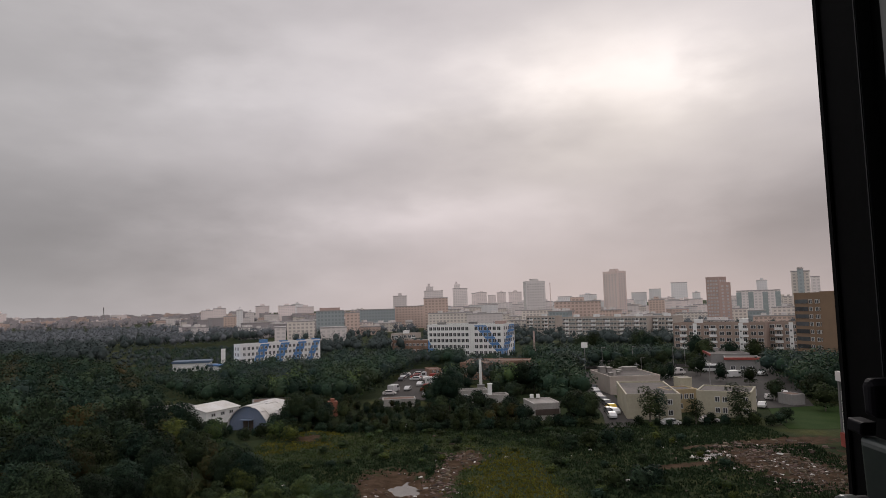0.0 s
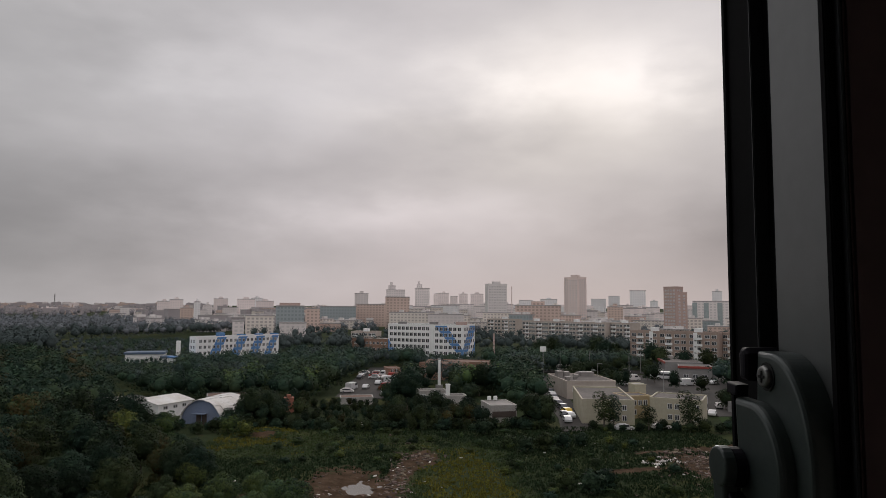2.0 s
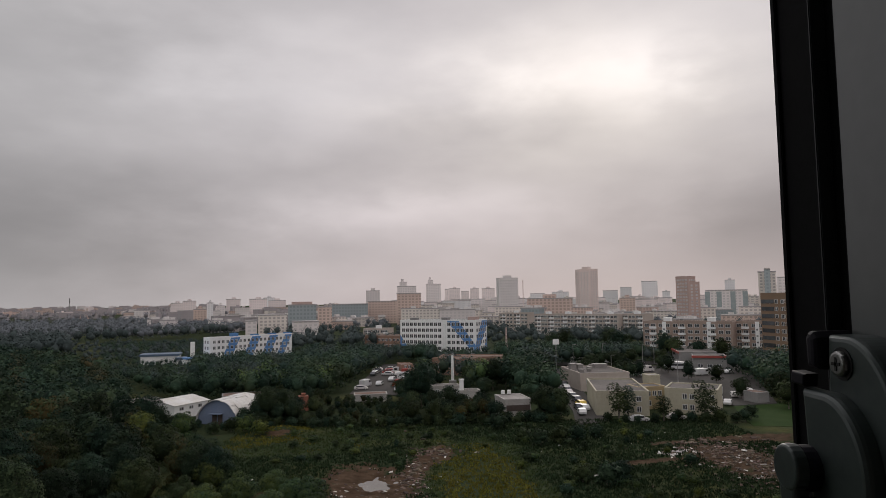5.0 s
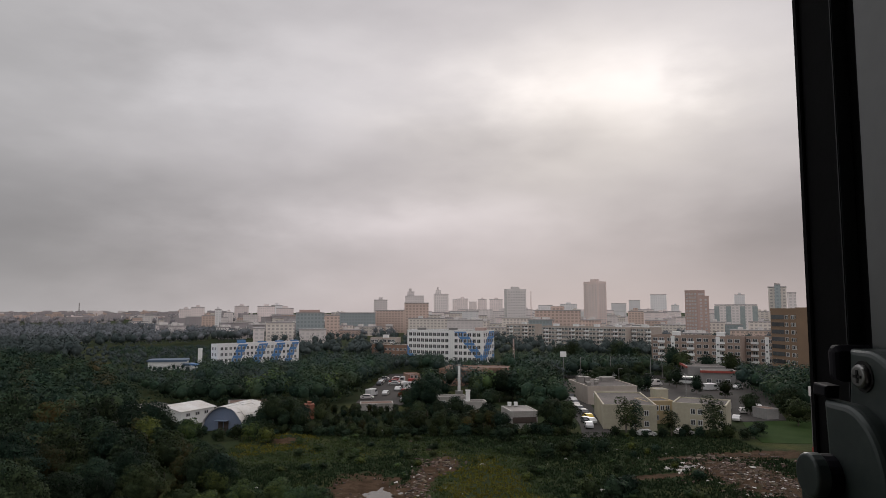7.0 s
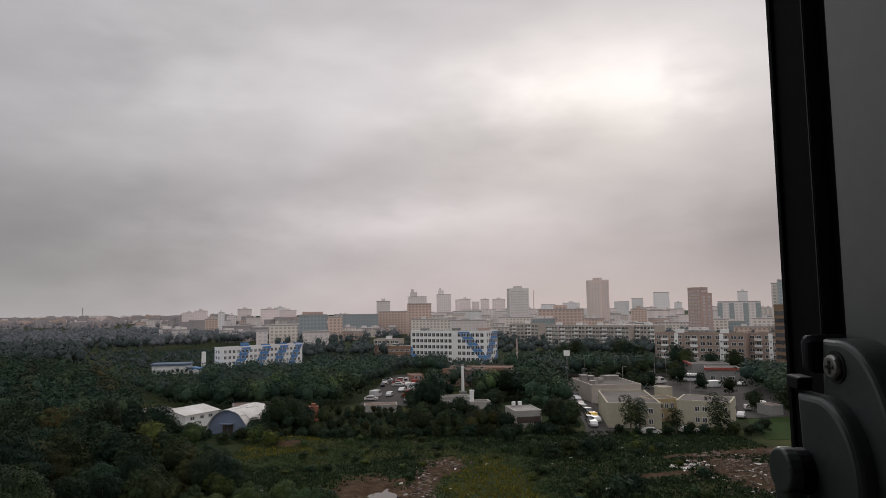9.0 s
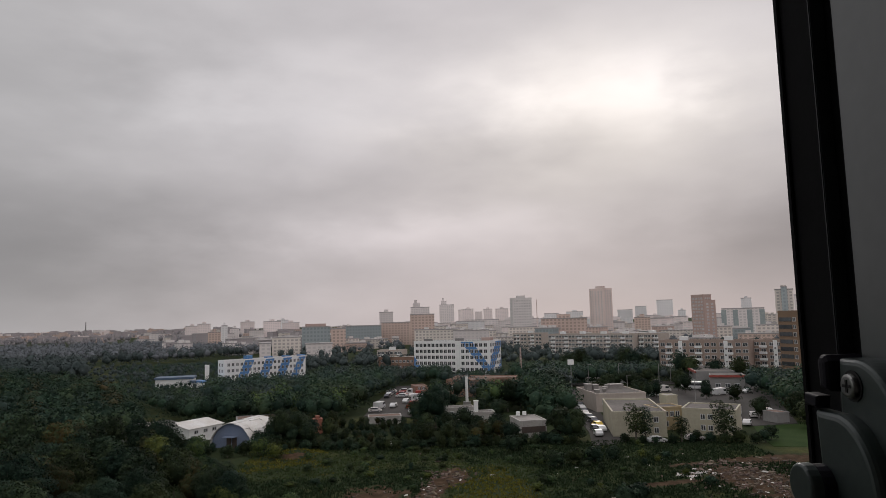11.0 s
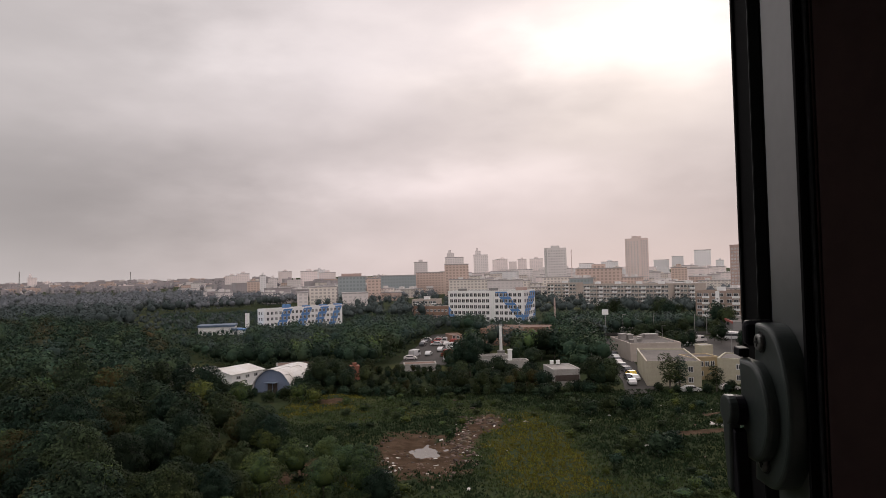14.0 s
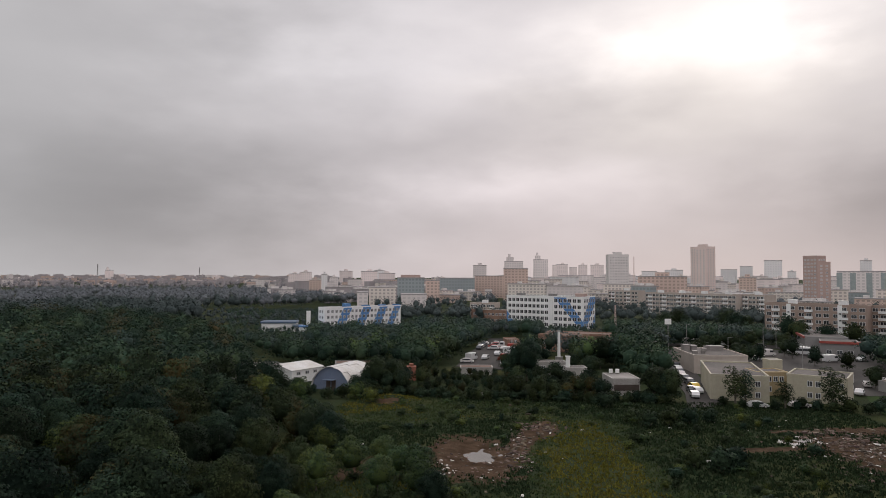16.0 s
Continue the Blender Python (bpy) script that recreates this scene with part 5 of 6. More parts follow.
for x, y, s in ((-57.5, 156.5, 0.8), (-54.5, 154.5, 0.9), (-50.5, 153.5, 0.7), (-41, 154, 1.0), (-39.5, 156, 1.2), (-44, 151.5, 0.6), (-60, 151, 1.0), (-47, 150.5, 0.5), (-50, 148, 0.8), (-53.5, 151, 0.7), (-45, 147, 0.9), (-41.5, 148, 1.0), (-38, 151, 1.1), (44.5, 148.5, 0.6), (47, 148, 0.55), (51, 148.6, 0.7), (55.5, 149, 0.6), (59.5, 149.2, 0.75), (62, 147.5, 0.8), (65, 147.2, 0.9), (68, 146, 0.8), (41, 150, 0.7), (66, 150, 0.9)):
    tree("bush", x, y, s, s, "bushes")
for i in range(46):
    x = -40 + i * 1.55 + wrng.uniform(-.6, .6)
    tree("bush", x, 151.6 + wrng.uniform(-1.2, 1.2) + (1.5 if x < -26 else 0), wrng.uniform(0.55, 1.0), wrng.uniform(0.5, 0.9), "bushes")
for az_, d_, h_, k in ((11.0, 330, 11.5, "dark"), (12.0, 345, 12.5, "dark"), (12.6, 325, 10.5, "mid"), (15.6, 330, 13.5, "dark"), (16.3, 322, 12.5, "dark"), (16.9, 335, 11, "mid"), (19.9, 305, 12.5, "dark"), (20.6, 300, 11.5, "mid"), (22.4, 298, 10, "dark"), (24.2, 292, 11, "dark"), (8.4, 300, 8.5, "mid"), (9.3, 310, 9.5, "dark"),
                      (17.3, 236, 6.0, "dark"), (17.9, 240, 6.6, "mid"), (16.2, 268, 7.0, "dark"), (14.9, 272, 7.2, "mid"), (19.6, 262, 6.0, "dark"), (21.6, 258, 5.2, "mid")):
    x, y = polar(az_, d_)
    tree(k, x, y, h_ / 12.0, h_ / 11.5, "single trees")
# single trees in front of the depot and by the yards
for k, x, y, s, sz in (("poplar", 43.6, 150.5, 1.25, 0.78), ("poplar", 46.0, 151.5, 1.0, 0.7), ("poplar", 53.5, 150, 0.95, 0.55), ("poplar", 62.5, 149, 1.3, 0.85), ("mid", 30.8, 152.5, 0.6, 0.68), ("dark", 27.5, 153.5, 0.62, 0.66), ("mid", 85, 179, 0.62, 0.56), ("dark", 88.5, 162, 0.72, 0.6),
                       ("dark", 92, 172, 0.8, 0.7), ("dark", 100, 190, 0.9, 0.8), ("mid", 110, 215, 0.9, 0.8), ("dark", 88, 240, 0.6, 0.6), ("mid", 70, 232, 0.55, 0.5), ("dark", 105, 272, 0.7, 0.6), ("dark", -54, 152, 0.36, 0.34), ("mid", -58, 154, 0.34, 0.3), ("dark", -41, 156.5, 0.34, 0.36), ("mid", -39.5, 163, 0.45, 0.42), ("dark", -38, 169, 0.5, 0.5), ("dark", -62, 157, 0.36, 0.26), ("mid", -65.5, 159, 0.36, 0.27), ("dark", -69, 162, 0.4, 0.3), ("dark", -73, 164, 0.45, 0.36),
                       ("mid", 66, 226, 0.5, 0.45), ("dark", 71, 242, 0.5, 0.45), ("dark", 78, 256, 0.45, 0.4), ("mid", 88, 222, 0.55, 0.5), ("dark", 93, 212, 0.6, 0.5), ("dark", 73, 149.5, 0.42, 0.3), ("mid", 70.5, 147, 0.36, 0.26), ("dark", 66, 262, 0.6, 0.5), ("dark", 57, 228, 0.5, 0.45), ("mid", 60, 240, 0.5, 0.5)):
    tree(k, x, y, s, sz, "single trees")
for i in range(150):
    x, y = wrng.uniform(-28, 48), 0
    y = wrng.uniform(70, 150)
    if bare(x, y) > 0.3 or x < -22 + (y - 74) * -0.35 or (-2 < x < 16 and y < 122):
        continue
    tree(wrng.choices(("bush", "lightbush"), (3, 2))[0], x, y, wrng.uniform(0.3, 0.75), wrng.uniform(0.25, 0.55), "bushes")
for x, y, s, k in ((-14.5, 88, .62, "light"), (-17.5, 91, .5, "light"), (-19, 84, .55, "light"), (-13.5, 82, .6, "light"), (-21, 96, .5, "light"), (-11, 79, .5, "mid"), (-24, 90, .6, "light"), (-27, 84, .62, "light"), (-30, 99, .66, "dark"), (-33, 104, .7, "dark"), (-36, 108, .62, "light")):
    tree(k, x, y, s, s * 0.95, "young trees", True)
for x, y, s in ((27, 100, 1.25), (30, 103, 1.1), (24, 103, 1.0), (-34, 143, 1.1), (-38, 146, 1.3), (22, 128, 1.1), (26, 130, 1.2), (19, 131, 1.0), (30, 132, 1.1), (34, 134, 0.9), (16, 145, 1.2)):
    tree("lightbush" if x < 0 else "bush", x, y, s, s * 0.95, "bushes")


def woodland(name, items, label, count, size, mats, seed, h=12, w=8.5, core=1, level=0.0, fill=0.8):
    """Many crowns in one mesh, from a handful of lobed prototypes."""
    r = random.Random(seed)
    protos = []
    for k in range(6):
        b_ = bmesh.new()
        lobes = crown_lobes(r, h, w, "round")
        soft = []
        leaf_cloud(b_, r, lobes, count, size, (0,), level, soft)
        leaf_cores(b_, r, lobes[:core], fill, 1, soft)
        b_.verts.index_update()
        protos.append((np.array([v.co[:] for v in b_.verts]), np.array([[v.index for v in f.verts] for f in b_.faces]), np.array([v[:] for v in soft])))
        b_.free()
    V, F, I, W, off = [], [], [], [], 0
    for k, x, y, s in items:
        pv, pf, pn = r.choice(protos)
        a = r.uniform(0, 6.28)
        c, d = math.cos(a), math.sin(a)
        q = np.stack([(pv[:, 0] * c - pv[:, 1] * d) * s + x, (pv[:, 0] * d + pv[:, 1] * c) * s + y, pv[:, 2] * s * r.uniform(0.9, 1.15)], 1)
        V.append(q)
        W.append(np.stack([pn[:, 0] * c - pn[:, 1] * d, pn[:, 0] * d + pn[:, 1] * c, pn[:, 2]], 1))
        F.append(pf + off)
        I.append(np.full(len(pf), mats.index(k) if k in mats else 0))
        off += len(pv)
    V, F, I, W = np.concatenate(V), np.concatenate(F), np.concatenate(I), np.concatenate(W)
    me = bpy.data.meshes.new(name)
    me.vertices.add(len(V))
    me.vertices.foreach_set("co", V.ravel())
    n = F.shape[1]
    me.loops.add(F.size)
    me.loops.foreach_set("vertex_index", F.ravel())
    me.polygons.add(len(F))
    me.polygons.foreach_set("loop_start", np.arange(len(F)) * n)
    me.polygons.foreach_set("material_index", I.astype(np.int32))
    me.polygons.foreach_set("use_smooth", np.ones(len(F), dtype=bool))
    me.update(calc_edges=True)
    me.normals_split_custom_set_from_vertices(W)
    for k in mats:
        me.materials.append(M["leaf_" + k])
    tagged(new(name, me), label, "woodland", kind="stuff")


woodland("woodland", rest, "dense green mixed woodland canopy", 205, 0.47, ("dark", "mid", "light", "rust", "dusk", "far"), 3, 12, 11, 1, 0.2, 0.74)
far = []
frng = random.Random(8)
for i in range(2300):
    a, d = frng.uniform(-50, -13), 400 + 650 * frng.random() ** 1.3
    x, y = polar(a, d)
    if a > -27 and d < 520 + (a + 27) * 6:
        continue
    if a > -22 and d > 950 + (-22 - a) * 40:
        continue
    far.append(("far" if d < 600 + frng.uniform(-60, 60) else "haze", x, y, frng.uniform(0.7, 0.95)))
for i in range(800):
    a, d = frng.uniform(-13, 40), 390 + 370 * frng.random() ** 1.6
    x, y = polar(a, d)
    if free(x, y, 6):
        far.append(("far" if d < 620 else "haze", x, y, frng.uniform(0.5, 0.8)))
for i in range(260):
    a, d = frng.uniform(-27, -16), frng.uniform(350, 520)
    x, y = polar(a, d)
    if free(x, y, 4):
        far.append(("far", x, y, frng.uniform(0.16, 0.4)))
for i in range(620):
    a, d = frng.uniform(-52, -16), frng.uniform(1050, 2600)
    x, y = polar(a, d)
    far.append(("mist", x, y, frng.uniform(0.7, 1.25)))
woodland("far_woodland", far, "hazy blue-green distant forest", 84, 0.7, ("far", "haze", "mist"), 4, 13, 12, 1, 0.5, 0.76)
# ---- cars ----
def car_mesh(kind):
    """Body outline extruded with a tapered cabin; the glass and wheels are parts of their own."""
    L_, W_, H_ = {"car": (4.3, 1.75, 1.45), "van": (5.4, 2.0, 2.4), "bus": (9.5, 2.4, 2.9)}[kind]
    prof = {"car": [(-2.15, .3), (2.15, .3), (2.15, .75), (1.2, .88), (.75, 1.4), (-1.1, 1.45), (-1.8, .95), (-2.15, .9)],
            "van": [(-2.7, .35), (2.7, .35), (2.7, 1.1), (2.1, 1.3), (1.6, 2.3), (1.3, 2.4), (-2.65, 2.4), (-2.7, 2.2)],
            "bus": [(-4.75, .4), (4.75, .4), (4.75, 1.3), (4.55, 2.7), (4.2, 2.9), (-4.6, 2.9), (-4.75, 2.6)]}[kind]
    bm = bmesh.new()
    slab_panel(bm, prof, -W_ / 2, W_ / 2)
    bmesh.ops.bevel(bm, geom=bm.edges[:], offset=0.07, segments=1, affect="EDGES")
    return bm, L_, W_, H_


def build_car(kind, paint, label):
    root = thing({"car": "car", "van": "van", "bus": "bus"}[kind], label, kind)
    bm, L_, W_, H_ = car_mesh(kind)
    part("body", bm, paint, root)
    z0, z1 = {"car": (.92, 1.32), "van": (1.35, 2.0), "bus": (1.5, 2.3)}[kind]
    x0, x1 = {"car": (-1.5, .85), "van": (0.4, 1.75), "bus": (-4.4, 4.4)}[kind]
    for sgn in (-1, 1):
        bm = bmesh.new()
        box(bm, x0, x1, sgn * W_ / 2 - 0.03, sgn * W_ / 2 + 0.015, z0, z1)
        part("side_glass", bm, "dark_glass", root)
    bm = bmesh.new()
    fx = {"car": 0.98, "van": 1.9, "bus": 4.7}[kind]
    v = [bm.verts.new(p) for p in ((fx + .2, -W_ * .42, z0), (fx + .2, W_ * .42, z0), (fx - .1, W_ * .38, z1), (fx - .1, -W_ * .38, z1))]
    bm.faces.new(v)
    bm.faces.new([bm.verts.new((q.co.x - 0.3, q.co.y, q.co.z)) for q in v][::-1])
    part("windscreen", bm, "dark_glass", root)
    for sx in (-0.3, 0.31):
        for sy in (-1, 1):
            bm = bmesh.new()
            cyl(bm, 0, 0, -0.12, 0.12, 0.34, 0.34, 12)
            w = part("wheel", bm, "rubber", root)
            w.matrix_basis = pose(sx * L_, sy * (W_ / 2 - 0.1), 0.34, 90)
            bm = bmesh.new()
            cyl(bm, 0, 0, -0.13, 0.13, 0.2, 0.2, 10)
            part("rim", bm, "pale_panel", w, "grey metal rim")
    return root


_cars = {}
crng = random.Random(17)
PAINT = {"car_white": "white", "car_dark": "dark", "car_yellow": "yellow", "car_red": "red", "pale_panel": "silver-grey"}


def car(kind, paint, x, y, turn, z=0.14):
    key = (kind, paint)
    m = pose(x, y, z, 0, 0, turn)
    label = "%s %s parked on asphalt" % (PAINT[paint], {"car": "saloon car", "van": "delivery van", "bus": "small bus"}[kind])
    if key not in _cars:
        _cars[key] = build_car(kind, paint, label)
        _cars[key]["group"] = "parked vehicles"
        _cars[key].matrix_basis = m
    else:
        copy_thing(_cars[key], m)


car("van", "car_white", -18.6, 219, 70)
for i in range(46):
    row = i % 4
    y = 206 + (i // 4) * 5.6 + crng.uniform(-.8, .8)
    x = (-19.5, -15.2, -11.4, -7.2)[row] + (y - 206) * (0.03, 0.045, 0.04, 0.022)[row] + crng.uniform(-.5, .5)
    if row == 3 or y > 250 or i % 9 == 4:
        car(crng.choice(("car", "car", "car", "van")), crng.choice(("car_white", "car_white", "car_dark", "pale_panel", "car_red")), x, y, crng.choice((0, 4, 176, 80)))
car("car", "car_yellow", 40.4, 173, 95)
car("car", "car_white", 39.6, 166.5, 95)
car("car", "car_white", 37.6, 160.5, 85)
for x, y, t, p in ((40.9, 180.5, 95, "car_dark"), (41.2, 187, 95, "car_dark"), (41.6, 193.5, 95, "pale_panel"), (42.4, 199, 95, "car_dark"), (43.2, 205, 97, "car_white"), (44.2, 212, 97, "car_dark"), (38.6, 168, 90, "car_dark")):
    car("car", p, x, y, t)
car("bus", "car_white", 95.5, 251, -25)
for x, y, t, k, p in ((78.4, 178, 70, "car", "car_white"), (80.5, 184, 70, "car", "car_red"), (83, 188.5, 70, "van", "car_white"), (84.5, 182, 70, "car", "pale_panel"), (88, 181, 70, "van", "car_white"), (77, 169.5, 60, "car", "car_white"), (90.5, 190, 70, "car", "car_dark"), (75, 233, 0, "car", "car_white"), (82, 246, 10, "van", "pale_panel"), (97, 232, 20, "van", "car_white"), (108, 236, 40, "car", "car_white"),
                      (66, 279, 5, "bus", "pale_panel"), (76, 278, 0, "van", "car_white"), (90, 277, 0, "car", "car_dark"), (46, 283, 5, "car", "car_white"), (105, 276, 0, "car", "car_white")):
    car(k, p, x, y, t)
for x, y, t, p in ((48, 150.2, 5, "car_white"), (57, 151.8, 3, "pale_panel")):
    car("car", p, x, y, t, 0.05)
for x, y, h in ((16.8, 234, 9), (60, 268, 9), (72, 268, 9), (78, 205, 8), (86, 262, 9), (95, 275, 9), (64, 228, 8), (37, 210, 8)):
    root = thing("street_lamp", "thin grey street lamp post", "street lamp", pose(x, y, 0), "street lamps")
    bm = bmesh.new()
    cyl(bm, 0, 0, 0, h, 0.14, 0.08, 8)
    part("pole", bm, "grey_concrete", root)
    bm = bmesh.new()
    box(bm, -0.06, 1.4, -0.06, 0.06, h - 0.1, h + 0.04)
    part("arm", bm, "grey_concrete", root)
bb = thing("billboard", "blank white billboard panel on a post", "billboard", pose(50.6, 255, 0))
bm = bmesh.new()
box(bm, -1.15, 1.15, -0.12, 0.12, 10.0, 12.0)
part("panel", bm, "white_wall", bb)
bm = bmesh.new()
cyl(bm, 0, 0, 0, 10.0, 0.14, 0.12, 8)
part("post", bm, "grey_concrete", bb)


# ---- rubble, grass ----
def lump_field(name, label, items, mat, seed):
    r = random.Random(seed)
    V, F = [], []
    for x, y, s, flat in items:
        b = len(V)
        a = r.uniform(0, 3.1)
        c, d = math.cos(a), math.sin(a)
        z = lift(x, y)
        sx, sy, sz = s * r.uniform(.6, 1.5), s * r.uniform(.5, 1), s * flat * r.uniform(.5, 1.1)
        tilt = r.uniform(-.3, .3)
        for ux, uy, uz in ((-1, -1, -.3), (1, -1, -.3), (1, 1, -.3), (-1, 1, -.3), (-.8, -.7, 1), (.7, -.8, 1), (.8, .8, 1), (-.7, .7, 1)):
            px, py = ux * sx * r.uniform(.8, 1.1), uy * sy * r.uniform(.8, 1.1)
            V.append((x + px * c - py * d, y + px * d + py * c, z + uz * sz + tilt * px))
        F += [[b + i for i in f] for f in ((0, 3, 2, 1), (4, 5, 6, 7), (0, 1, 5, 4), (1, 2, 6, 5), (2, 3, 7, 6), (3, 0, 4, 7))]
    me = bpy.data.meshes.new(name)
    me.from_pydata(V, [], F)
    me.materials.append(M[mat])
    tagged(new(name, me), label, "rubble", kind="stuff")


lr = random.Random(31)


def around(cx, cy, a, b, n, lo, hi, flat):
    return [(cx + lr.gauss(0, a), cy + lr.gauss(0, b), lr.uniform(lo, hi), flat) for _ in range(n)]


lump_field("brown_rubble", "heaps of brown earth clods and broken concrete", around(53, 111, 5, 9, 1100, .08, .34, .6) + around(-1.5, 112, 1.3, 9, 170, .12, .5, .5) + around(2.5, 124, 1.8, 3, 60, .15, .5, .5) + around(-8, 100, 4, 6, 160, .08, .3, .4) + around(56, 124, 6, 4, 90, .2, .7, .5), "rubble", 1)
lump_field("white_rubble", "white scraps and broken slabs strewn over the waste ground", around(53, 110, 4.5, 7, 70, .1, .38, .25) + around(44, 119, 2, 2, 14, .3, .9, .2) + around(-11, 96, 2.5, 3, 26, .1, .35, .3) + around(-2, 110, 2.5, 9, 26, .12, .4, .3) + around(30, 130, 14, 8, 14, .1, .4, .4) + [(27, 106, .45, .6), (-11.5, 158, .9, .5), (-12, 77, .6, .2), (44, 120, 1.3, .2), (45.5, 119, 1.4, .18), (-27, 108, .5, .4), (57, 119, .8, .4)], "rubble_white", 2)


def grass_field():
    r = random.Random(77)
    V, F, I = [], [], []
    n = 0
    while n < 42000:
        x, y = r.uniform(-40, 70), 62 + 92 * r.random() ** 1.15
        if bare(x, y) > 0.45 + r.uniform(-.3, .55) or x > 66:
            continue
        n += 1
        z = lift(x, y)
        yel = noise.noise((x * 0.05 + 4, y * 0.04, 2)) + 0.5 * noise.noise((x * 0.2, y * 0.2, 5))
        yel += 0.9 * math.exp(-((x - 9) / 6) ** 2 - ((y - 98) / 20) ** 2)
        yel -= 0.4 * max(0.0, min(1.0, (x - 14) / 6))
        mat = 2 if yel > 0.45 + r.uniform(-.15, .15) else (1 if yel > r.uniform(-.15, .15) else 0)
        hgt = r.uniform(0.16, 0.42) * (1.35 if yel < -0.15 else 1)
        for k in range(3):
            a = r.uniform(0, 6.28)
            w = r.uniform(.08, .18) * (1 + hgt * 0.5)
            c, d = math.cos(a) * w, math.sin(a) * w
            lx, ly = r.uniform(-.5, .5) * hgt, r.uniform(-.5, .5) * hgt
            px, py = x + r.uniform(-.3, .3), y + r.uniform(-.3, .3)
            h2 = hgt * r.uniform(.6, 1.1)
            b = len(V)
            V += [(px - c, py - d, z - .05), (px + c, py + d, z - .05), (px + lx, py + ly, z + h2)]
            F.append([b, b + 1, b + 2])
            I.append(mat)
    me = bpy.data.meshes.new("rough_grass")
    me.from_pydata(V, [], F)
    me.polygons.foreach_set("material_index", I)
    for m in ("weed_dark", "weed_mid", "weed_dry"):
        me.materials.append(M[m])
    tagged(new("rough_grass", me), "tall rough grass and weeds over the waste ground", "grass", kind="stuff")


M["weed_dark"] = material("weed_dark", (0.02, 0.035, 0.0185), (0.034, 0.052, 0.025), 0.7, scale=0.15, fine=8, island=0.45, spec=0.02, sub=0.2)
M["weed_mid"] = material("weed_mid", (0.044, 0.066, 0.028), (0.064, 0.086, 0.034), 0.7, scale=0.15, fine=8, island=0.4, spec=0.02, sub=0.2)
M["weed_dry"] = material("weed_dry", (0.105, 0.105, 0.02), (0.14, 0.13, 0.028), 0.7, scale=0.15, fine=8, island=0.4, spec=0.02, sub=0.2)
grass_field()

# ---- the balcony ----
Z0, Z1 = 27.35, 29.1  # sill and head of the glazing
XL, XR = -1.6, 1.9


def setting(name, boxes, mat, label, category):
    bm = bmesh.new()
    for b in boxes:
        box(bm, *b)
    return tagged(part(name, bm, mat), label, category, kind="structure")


setting("floor", [(XL, XR, -1.2, 0.16, 26.25, 26.4)], "grey_concrete", "bare concrete balcony floor", "floor")
setting("ceiling", [(XL, XR, -1.2, 0.16, 29.2, 29.35)], "plaster", "grey plastered balcony ceiling", "ceiling")
setting("wall_south", [(XL - 0.2, XR + 0.2, -1.4, -1.2, 26.25, 29.35)], "plaster", "plain plastered rear wall of the balcony", "wall")
setting("wall_west", [(XL - 0.2, XL, -1.2, 0.16, 26.25, 29.35)], "plaster", "plain plastered balcony side wall", "wall")
setting("wall_east", [(XR, XR + 0.2, -1.2, 0.16, 26.25, 29.35)], "plaster", "plain plastered balcony side wall", "wall")
setting("wall_north", [(XL - 0.2, XR + 0.2, 0.16, 0.30, 26.25, Z0 - 0.04)], "plaster", "plastered balcony parapet below the glazing", "wall")
setting("trim", [(XL - 0.2, XR + 0.2, 0.16, 0.30, Z1, 29.35)], "plaster", "plastered band above the glazing", "wall")
setting("own_facade", [(-14, 14, -12, -1.4, 0, 44), (-14, 14, -1.398, 0.298, 0, 26.24), (-14, 14, -1.398, 0.298, 29.36, 44), (-14, XL - 0.2, -1.398, 0.298, 26.24, 29.36), (XR + 0.2, 14, -1.398, 0.298, 26.24, 29.36)], "pale_panel", "plain facade of the viewer's own building", "building")

glazing = thing("window_post", "dark brown window post with a bare metal edge strip", "window frame", pose(0, 0, EYE), kind="structure")


def bar(name, x0, x1, y0, y1, z0, z1, mat, parent, label="", bevel=0.0008):
    bm = bmesh.new()
    box(bm, x0, x1, y0, y1, z0, z1)
    if bevel:
        bmesh.ops.bevel(bm, geom=bm.edges[:], offset=bevel, segments=2, affect="EDGES")
    return part(name, bm, mat, parent, label)


zb, zt = Z0 - EYE, Z1 - EYE
bar("post", 0.1285, 0.1745, 0.1587, 0.2245, zb, zt, "brown_post", glazing, "dark brown post", 0.0012)
bar("edge_strip", 0.1746, 0.1784, 0.1600, 0.2200, zb, zt, "black_seal", glazing, "black edge strip")
bar("metal_face", 0.1248, 0.1284, 0.1608, 0.1899, zb, zt, "bare_aluminium", glazing, "bare aluminium edge", 0.0006)
bar("corner_return", 0.1254, 0.1284, 0.1587, 0.1607, zb, zt, "black_seal", glazing, "", 0)
bar("corner_bead", 0.1226, 0.1253, 0.1580, 0.1607, zb, zt, "black_seal", glazing, "black corner bead", 0.0004)
bar("thin_bead", 0.1256, 0.1263, 0.1560, 0.1586, zb, zt, "rib_grey", glazing, "thin metal bead", 0.0002)
bar("brush_seal", 0.1272, 0.1284, 0.1901, 0.2244, zb, zt, "black_seal", glazing, "black brush seal", 0)
bar("track_rib", 0.1225, 0.1271, 0.1966, 0.1976, zb, zt, "rib_grey", glazing, "thin grey track rib", 0.0003)
bar("outer_rib", 0.1262, 0.1271, 0.2215, 0.2240, zb, zt, "black_seal", glazing, "", 0.0003)
bar("groove", 0.1592, 0.1598, 0.1580, 0.1588, zb, zt, "black_seal", glazing, "dark vertical groove", 0)
# the shade inside the hole is a black disc on the post
bm = bmesh.new()
bmesh.ops.create_cone(bm, cap_ends=True, segments=12, radius1=0.0012, radius2=0.0012, depth=0.0012)
h_ = part("drill_hole", bm, "ink", glazing, "small black disc for a drill hole")
h_.matrix_basis = pose(0.1605, 0.1583, 0.0225, 90)
